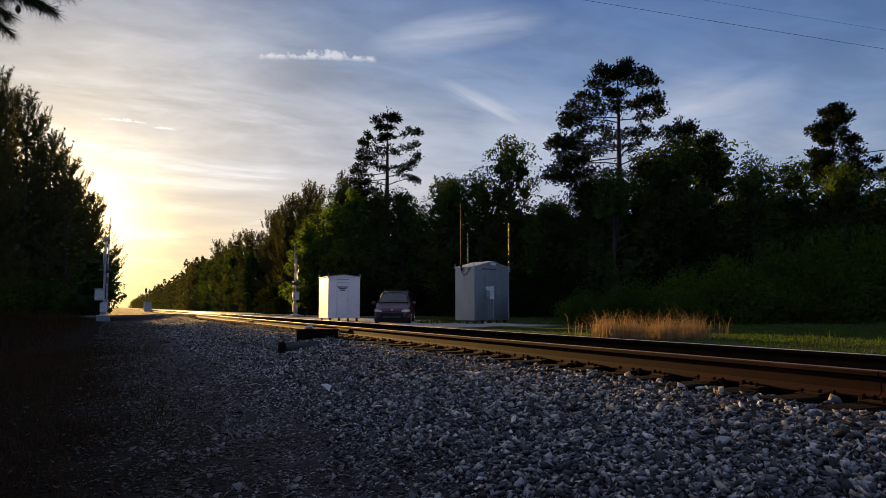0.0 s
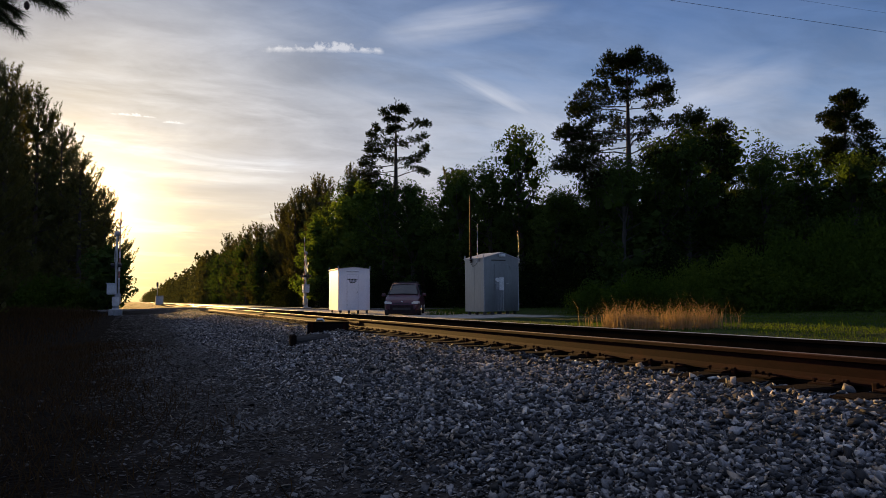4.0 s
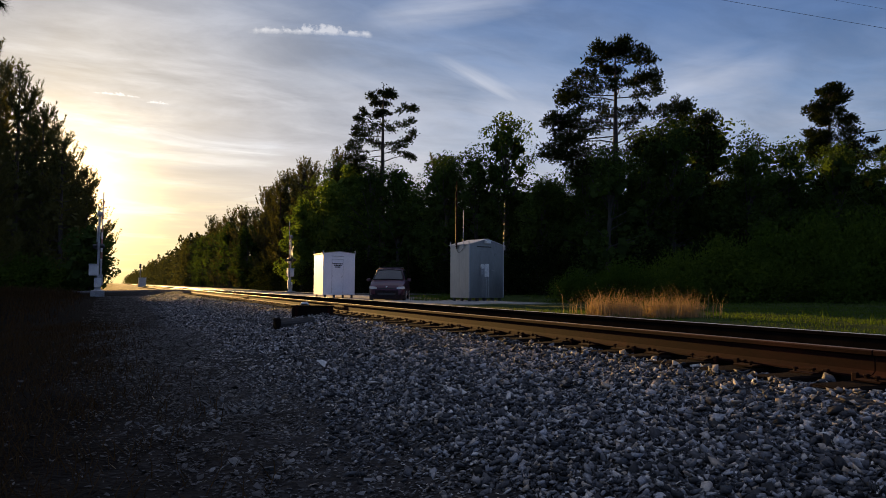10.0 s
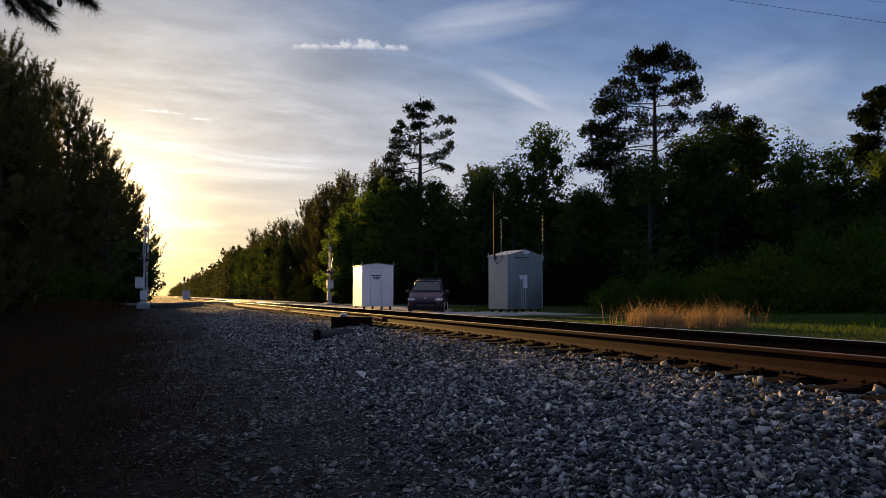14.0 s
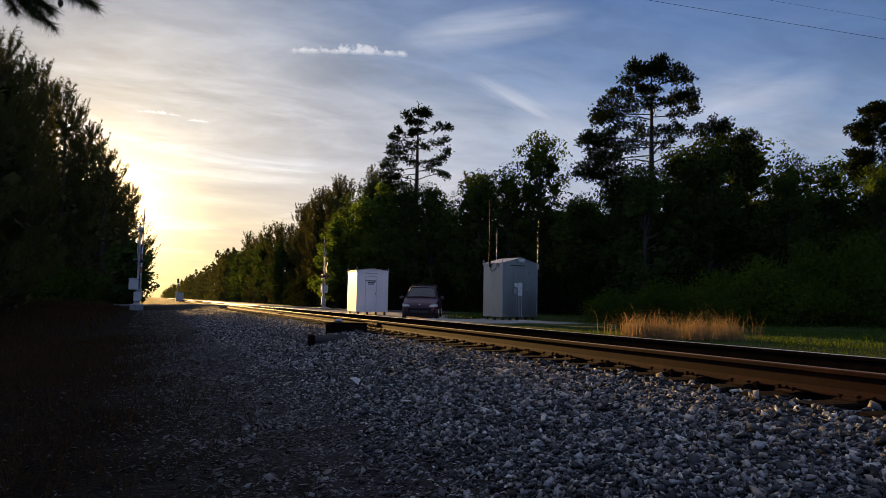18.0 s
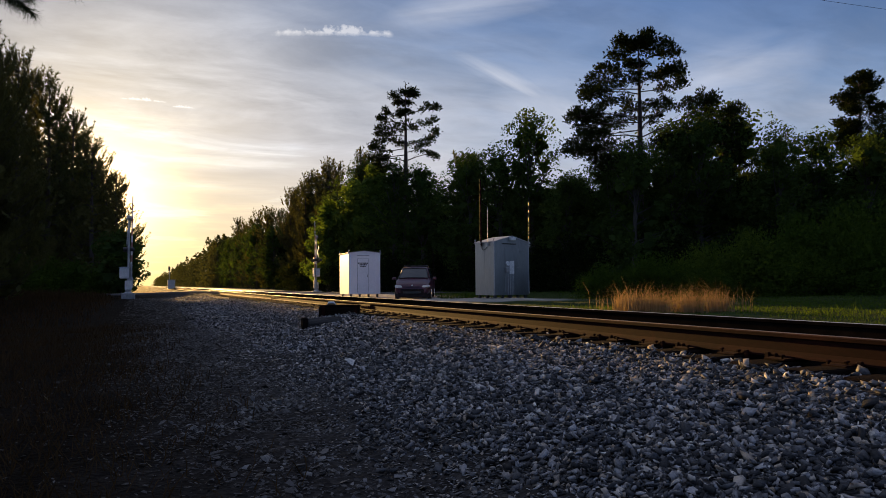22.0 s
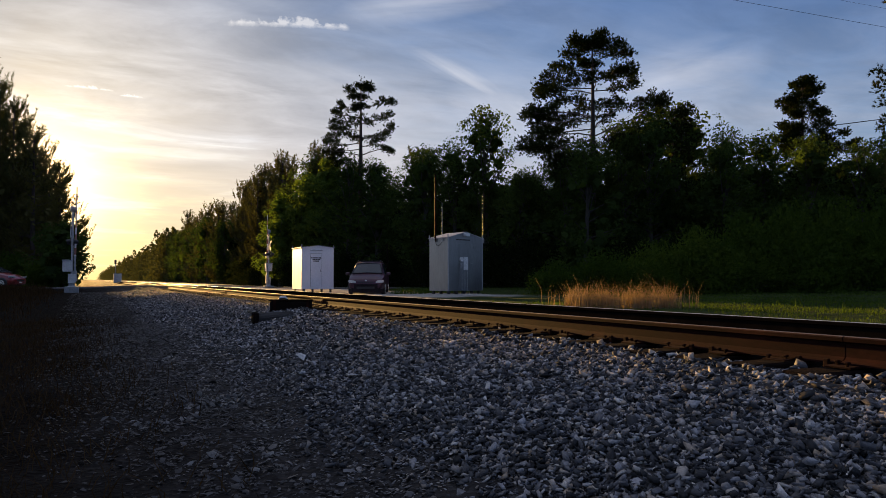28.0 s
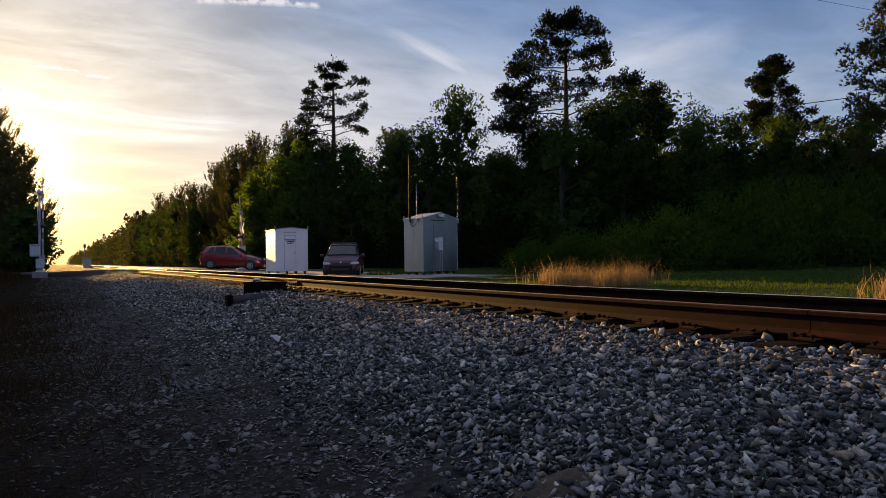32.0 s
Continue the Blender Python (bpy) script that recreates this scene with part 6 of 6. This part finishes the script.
    # brighter needle colour, painted as if in the sun
    pine("tall_pine", placed(33.2, 17.4), 45, 14.5, "pine with bright green needles, sunlight painted into their colour", bare=0.14, reach=3.4, whorls=26, per=6, tufts=18, needles="sunlit_pine_needles", cone=0.5, pad=0.6, **kw)


def build_left_pines():
    rng = random.Random(5)
    L = "pines on the verge"
    lab = "dark young pine with upright shoots on the verge"
    a = young_pine("verge_pine", placed(-6.05, 33.6), 51, 10.5, lab, 2.5, 0.50, 2.9, 0.72, 7, 9, 0.20, 0.022, L)
    b = young_pine("verge_pine", placed(-7.4, 35.4), 52, 11.7, lab, 3.0, 0.62, 2.3, 0.90, 7, 9, 0.26, 0.028, L)
    ha, hb = 10.5, 11.7
    for x, y, h, p in ((-5.76, 34.7, 9.3, a), (-6.3, 28.5, 10.2, b), (-6.9, 35.0, 10.1, a), (-6.4, 26.4, 9.0, b), (-9.6, 29.5, 9.4, a), (-9.4, 38.0, 10.0, b), (-12.0, 23.0, 9.0, a), (-12.5, 33.0, 10.0, b), (-8.5, 33.8, 7.7, a)):
        s = h / (ha if p is a else hb)
        copy_thing(p, placed(x, y, min(s, 1.15), rng.uniform(0, 360), s))
    # beyond the road on the same side
    flab = "dark pine beyond the road with sunlit edges"
    c = young_pine("roadside_pine", placed(-8.1, 71.4), 53, 19.5, flab, 4.2, 0.85, 2.0, 1.2, 6, 6, 0.36, 0.060, L)
    c2 = young_pine("roadside_pine", placed(-8.5, 86.0), 54, 17.0, flab, 3.8, 0.85, 1.8, 1.1, 4, 4, 0.42, 0.11, L)
    # the first pine is added to keep the low sun off the slope
    for x, y, h in ((-3.2, 90.5, 12.5), (-2.7, 72.9, 11.4), (-4.3, 69.1, 13.5), (-6.4, 76.3, 17.2), (-10.0, 69.9, 20.9), (-13.1, 76.7, 21.8), (-4.1, 88.8, 13.3), (-6.4, 87.3, 18.1), (-8.1, 83.4, 20.0), (-11.0, 85.5, 23.5), (-12.9, 83.2, 23.2), (-13.5, 72.5, 22.0)):
        copy_thing(c, placed(x, y, 0.55 + 0.45 * h / 19.5, rng.uniform(0, 360), h / 19.5))
    u = shrub("verge_bush", placed(-6.2, 24.0), 63, 2.0, 2.8, "dark leafy bush under the verge pines", "verge bushes", "shrub_leaves", 40, 0.14)
    for x, y, s in ((-5.2, 18.5, 0.9), (-7.4, 30.0, 1.1), (-8.4, 35.5, 1.1), (-9.2, 41.5, 1.1), (-5.0, 14.5, 0.8), (-8.6, 22.0, 1.3), (-9.0, 28.0, 1.3), (-3.6, 64.6, 1.1), (-5.4, 65.8, 1.3), (-7.4, 66.8, 1.4), (-9.4, 67.4, 1.5), (-11.6, 68.4, 1.5), (-13.8, 69.6, 1.6), (-2.4, 63.4, 0.8)):
        copy_thing(u, placed(x, y, s, rng.uniform(0, 360)))
    broadleaf("broadleaf_tree", placed(-1.75, 62.4), 8, 5.1, 4.6, "small ragged tree beyond the road", leaf=0.17, clumps=60, per=70, low=0.1, top=0.5)
    # the last six stand unseen, added to shade the gravel and rails
    for x, y, s in ((-10.5, 92, 0.9), (-5.4, 95, 0.8), (-13.5, 95, 1.2), (-15.5, 88, 1.3), (-17.5, 80, 1.35), (-20.0, 86, 1.4), (-10, 102, 0.95), (-13, 78, 0.66), (-12, 120, 0.64), (-14, 145, 0.66), (-17, 175, 0.68), (-7.0, 106, 1.02), (-6.4, 117, 1.10), (-8.6, 112, 1.0), (-8.0, 130, 1.1), (-7.2, 98, 0.9), (-11.0, 122, 1.0)):
        copy_thing(c2, placed(x, y, s * 1.05, rng.uniform(0, 360), s))


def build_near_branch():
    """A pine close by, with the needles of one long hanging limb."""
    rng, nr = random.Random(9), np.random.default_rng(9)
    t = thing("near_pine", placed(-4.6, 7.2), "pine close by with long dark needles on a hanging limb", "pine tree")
    z0 = float(ground_z(-4.6, 7.2))
    g = Geo()
    g.tube([(0, 0, -0.3), (0.03, 0, 2), (0.0, 0.05, 5), (0.05, 0, 9)], [0.17, 0.15, 0.11, 0.03], 12)
    part("trunk", g, "pine_bark", t)
    lg = Geo()
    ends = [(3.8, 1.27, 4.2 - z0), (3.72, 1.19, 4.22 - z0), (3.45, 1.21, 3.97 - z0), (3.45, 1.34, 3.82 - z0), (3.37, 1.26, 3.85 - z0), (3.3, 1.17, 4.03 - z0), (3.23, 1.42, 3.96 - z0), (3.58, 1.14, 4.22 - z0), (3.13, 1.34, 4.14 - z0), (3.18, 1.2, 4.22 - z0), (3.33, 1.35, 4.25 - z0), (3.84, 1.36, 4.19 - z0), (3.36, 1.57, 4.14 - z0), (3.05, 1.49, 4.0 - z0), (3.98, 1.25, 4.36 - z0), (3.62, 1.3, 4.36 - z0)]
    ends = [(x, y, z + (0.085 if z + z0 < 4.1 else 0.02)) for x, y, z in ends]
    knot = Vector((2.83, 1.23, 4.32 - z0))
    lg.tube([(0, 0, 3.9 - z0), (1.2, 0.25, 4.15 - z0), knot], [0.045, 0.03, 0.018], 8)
    pts, dirs = [], []
    for e in ends:
        e = Vector(e)
        mid = knot.lerp(e, 0.5) + Vector((0, 0, 0.05))
        lg.tube([knot, mid, e], [0.013, 0.010, 0.006], 6)
        d = (e - mid).normalized()
        for k in range(11):
            s = 0.45 + 0.55 * (k / 10) ** 0.6
            p = knot.lerp(mid, s * 2) if s < 0.5 else mid.lerp(e, s * 2 - 1)
            pts.append(p)
            dirs.append((d * 0.8 + Vector((0, 0, -0.55))).normalized())
    part("limb", lg, "pine_bark", t)
    v, f = needle_tris(np.array([p[:] for p in pts]), np.array([d[:] for d in dirs]), nr, 30, 0.165, 0.0055, 0.62)
    soup("needles", v, f, "pine_needles", t)
    c = Geo().tube([(3.52, 1.18, 4.160 - z0), (3.52, 1.18, 4.130 - z0), (3.52, 1.18, 4.095 - z0), (3.52, 1.18, 4.065 - z0)], [0.008, 0.026, 0.028, 0.008], 9)
    part("cone", c, "cone_brown", t, "small brown pine cone")


def blades(name, n, seed, xr, yr, h, w, mat, keep, lean=0.25):
    rng = np.random.default_rng(seed)
    x, y = rng.uniform(*xr, n), rng.uniform(*yr, n)
    k = keep(x, y)
    ok = rng.uniform(0, 1, n) < k
    x, y = x[ok], y[ok]
    n = len(x)
    p = np.stack([x, y, ground_z(x, y) - 0.02], -1)
    d = unit(np.stack([rng.normal(0, lean, n), rng.normal(0, lean, n), np.ones(n)], -1))
    a = rng.uniform(0, np.pi, n)
    s = np.stack([np.cos(a), np.sin(a), np.zeros(n)], -1) * w * 0.5
    ln = (h * np.exp(rng.normal(0, 0.28, n)))[:, None]
    bend = np.stack([rng.normal(0, 0.22, n), rng.normal(0, 0.22, n), np.full(n, -0.06)], -1) * ln
    m = p + d * ln * 0.55
    v = np.stack([p - s, p + s, m - s * 0.7, m + s * 0.7, p + d * ln + bend], 1).reshape(-1, 3)
    f = ((np.arange(n) * 5)[:, None, None] + np.array([[0, 1, 3], [0, 3, 2], [2, 3, 4]])[None]).reshape(-1, 3)
    return soup(name, v, f, mat)


def build_grass():
    def patches(s, lo, hi, o=0.0):
        return lambda x, y: sm(lo, hi, waves(x * s + o, y * s) + 0.35 * waves(x * s * 3.1, y * s * 2.7 + o))
    tagged(blades("dry_grass", 11000, 71, (9.75, 12.1), (11.4, 14.6), 0.42, 0.008, "dry_grass", lambda x, y: np.clip(sm(-0.9, 0.2, waves(x * 2.2, y * 1.9)) * np.exp(-((y - 13.1 + 0.5 * (x - 10.5)) / 0.6) ** 2), 0, 1), 0.09), "tall dry golden grass beside the track", "grass", kind="stuff")
    tagged(blades("grass", 64000, 72, (7.9, 27.0), (2.5, 23.0), 0.075, 0.014, "green_grass", lambda x, y: patches(0.5, -1.0, 0.2)(x, y) * (1 - sm(16.0, 18.5, y) * sm(18.0, 16.0, x))), "rough green grass beyond the track", "grass", kind="stuff")
    tagged(blades("grass", 9000, 73, (15.2, 27.0), (22.0, 49.0), 0.13, 0.02, "green_grass", patches(0.4, -0.3, 0.6, 2.0)), "rough green grass round the huts", "grass", kind="stuff")
    tagged(blades("weeds", 1500, 74, (10.5, 18.0), (4.0, 11.5), 0.19, 0.02, "green_grass", patches(0.9, 0.15, 0.7, 4.0)), "taller green weeds beyond the rails", "grass", kind="stuff")
    tagged(blades("weeds", 420, 76, (10.1, 10.8), (5.5, 6.2), 0.42, 0.012, "dry_grass", patches(0.9, -0.6, 0.3, 1.0)), "dry weed stalks", "grass", kind="stuff")
    tagged(blades("weeds", 900, 77, (13.5, 15.4), (29.8, 33.2), 0.26, 0.02, "green_grass", patches(0.9, -0.4, 0.4, 1.0)), "tuft of green weeds between the hut and the van", "grass", kind="stuff")
    tagged(blades("verge_grass", 52000, 75, (-7.0, 1.1), (0.8, 20.0), 0.17, 0.008, "verge_grass", lambda x, y: sm(1.1, -1.2, x + 0.5 * waves(x, y)) * (0.25 + 0.75 * sm(-0.9, 0.3, waves(x * 1.1, y * 1.1))), 0.5), "short dark withered grass on the verge", "grass", kind="stuff")
    tagged(blades("straw_litter", 900, 79, (-2.6, 1.6), (1.6, 10.0), 0.06, 0.007, "straw", lambda x, y: 0.25 + 0.75 * sm(0.0, 0.6, waves(x * 1.7, y * 1.4)), 2.5), "pale dead stalks scattered on the soil", "litter", kind="stuff")
    tagged(blades("verge_grass", 9000, 78, (-9.0, -1.2), (20.0, 48.0), 0.22, 0.02, "verge_grass", lambda x, y: sm(-1.0, -2.6, x)), "dark rough grass under the pines", "grass", kind="stuff")
    tagged(blades("verge_grass", 9000, 80, (-16.0, -1.6), (40.0, 55.0), 0.42, 0.035, "verge_grass", lambda x, y: sm(4.0, 4.8, road_off(x, y)) * sm(-1.6, -2.6, x)), "tall withered grass beside the road", "grass", kind="stuff")


build_wood()
build_tall_pines()
build_left_pines()
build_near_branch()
build_grass()
wire("power_line", (-7.5, 30.6, 16.36), (47.7, 6.5, 6.62), 0.15, "thin black overhead power line", 0.007)
wire("power_line", (0.8, 28.1, 16.3), (49.0, 6.8, 7.5), 0.15, "thin black overhead power line, the upper of two", 0.004)
wire("power_line", (44.55, 32.6, 11.4), (90.0, 18.0, 19.0), 0.2, "thin black overhead power line above the wood", 0.03)


# ---- what moves ----
CAR_ROWS = [(0.0, -130.0), (24.0, -21.5), (27.0, -9.6), (28.5, -3.95), (29.0, -1.75), (29.5, 0.25), (30.0, 2.1), (30.5, 4.05), (31.0, 6.0), (31.5, 7.95), (32.0, 10.3)]


def motions():
    def car_x(t):
        for (a, p), (b, q) in zip(CAR_ROWS, CAR_ROWS[1:]):
            if t <= b:
                return p + (q - p) * (t - a) / (b - a)
        return CAR_ROWS[-1][1]
    rows = []
    for t, x in CAR_ROWS:
        dz = float(road_z(x + 1.3) - road_z(x - 1.3)) / 2.6
        rows.append((t, pose(0, 0, 0) @ Matrix.Translation((x, 52.0 - ROAD_SKEW * (x - 3.0), float(road_z(x)) + 0.012)) @ pose(0, 0, 0, 0, 0, -117) @ pose(0, 0, 0, math.degrees(math.atan(dz)), 0, 0)))
    walk(red_car, rows)
    for wheel in [c for c in red_car.children if c.name.startswith("wheel") and not c.name.startswith("wheel_arch")]:
        at = wheel.matrix_basis.copy()
        turns = [(0.0, at)]
        for i in range(0, 61):
            t = 28.0 + i * 2 / 30
            turns.append((t, at @ Matrix.Rotation(-(car_x(t) - car_x(28.0)) / math.cos(radians(27)) / 0.315, 4, "X")))
        walk(wheel, turns)


motions()
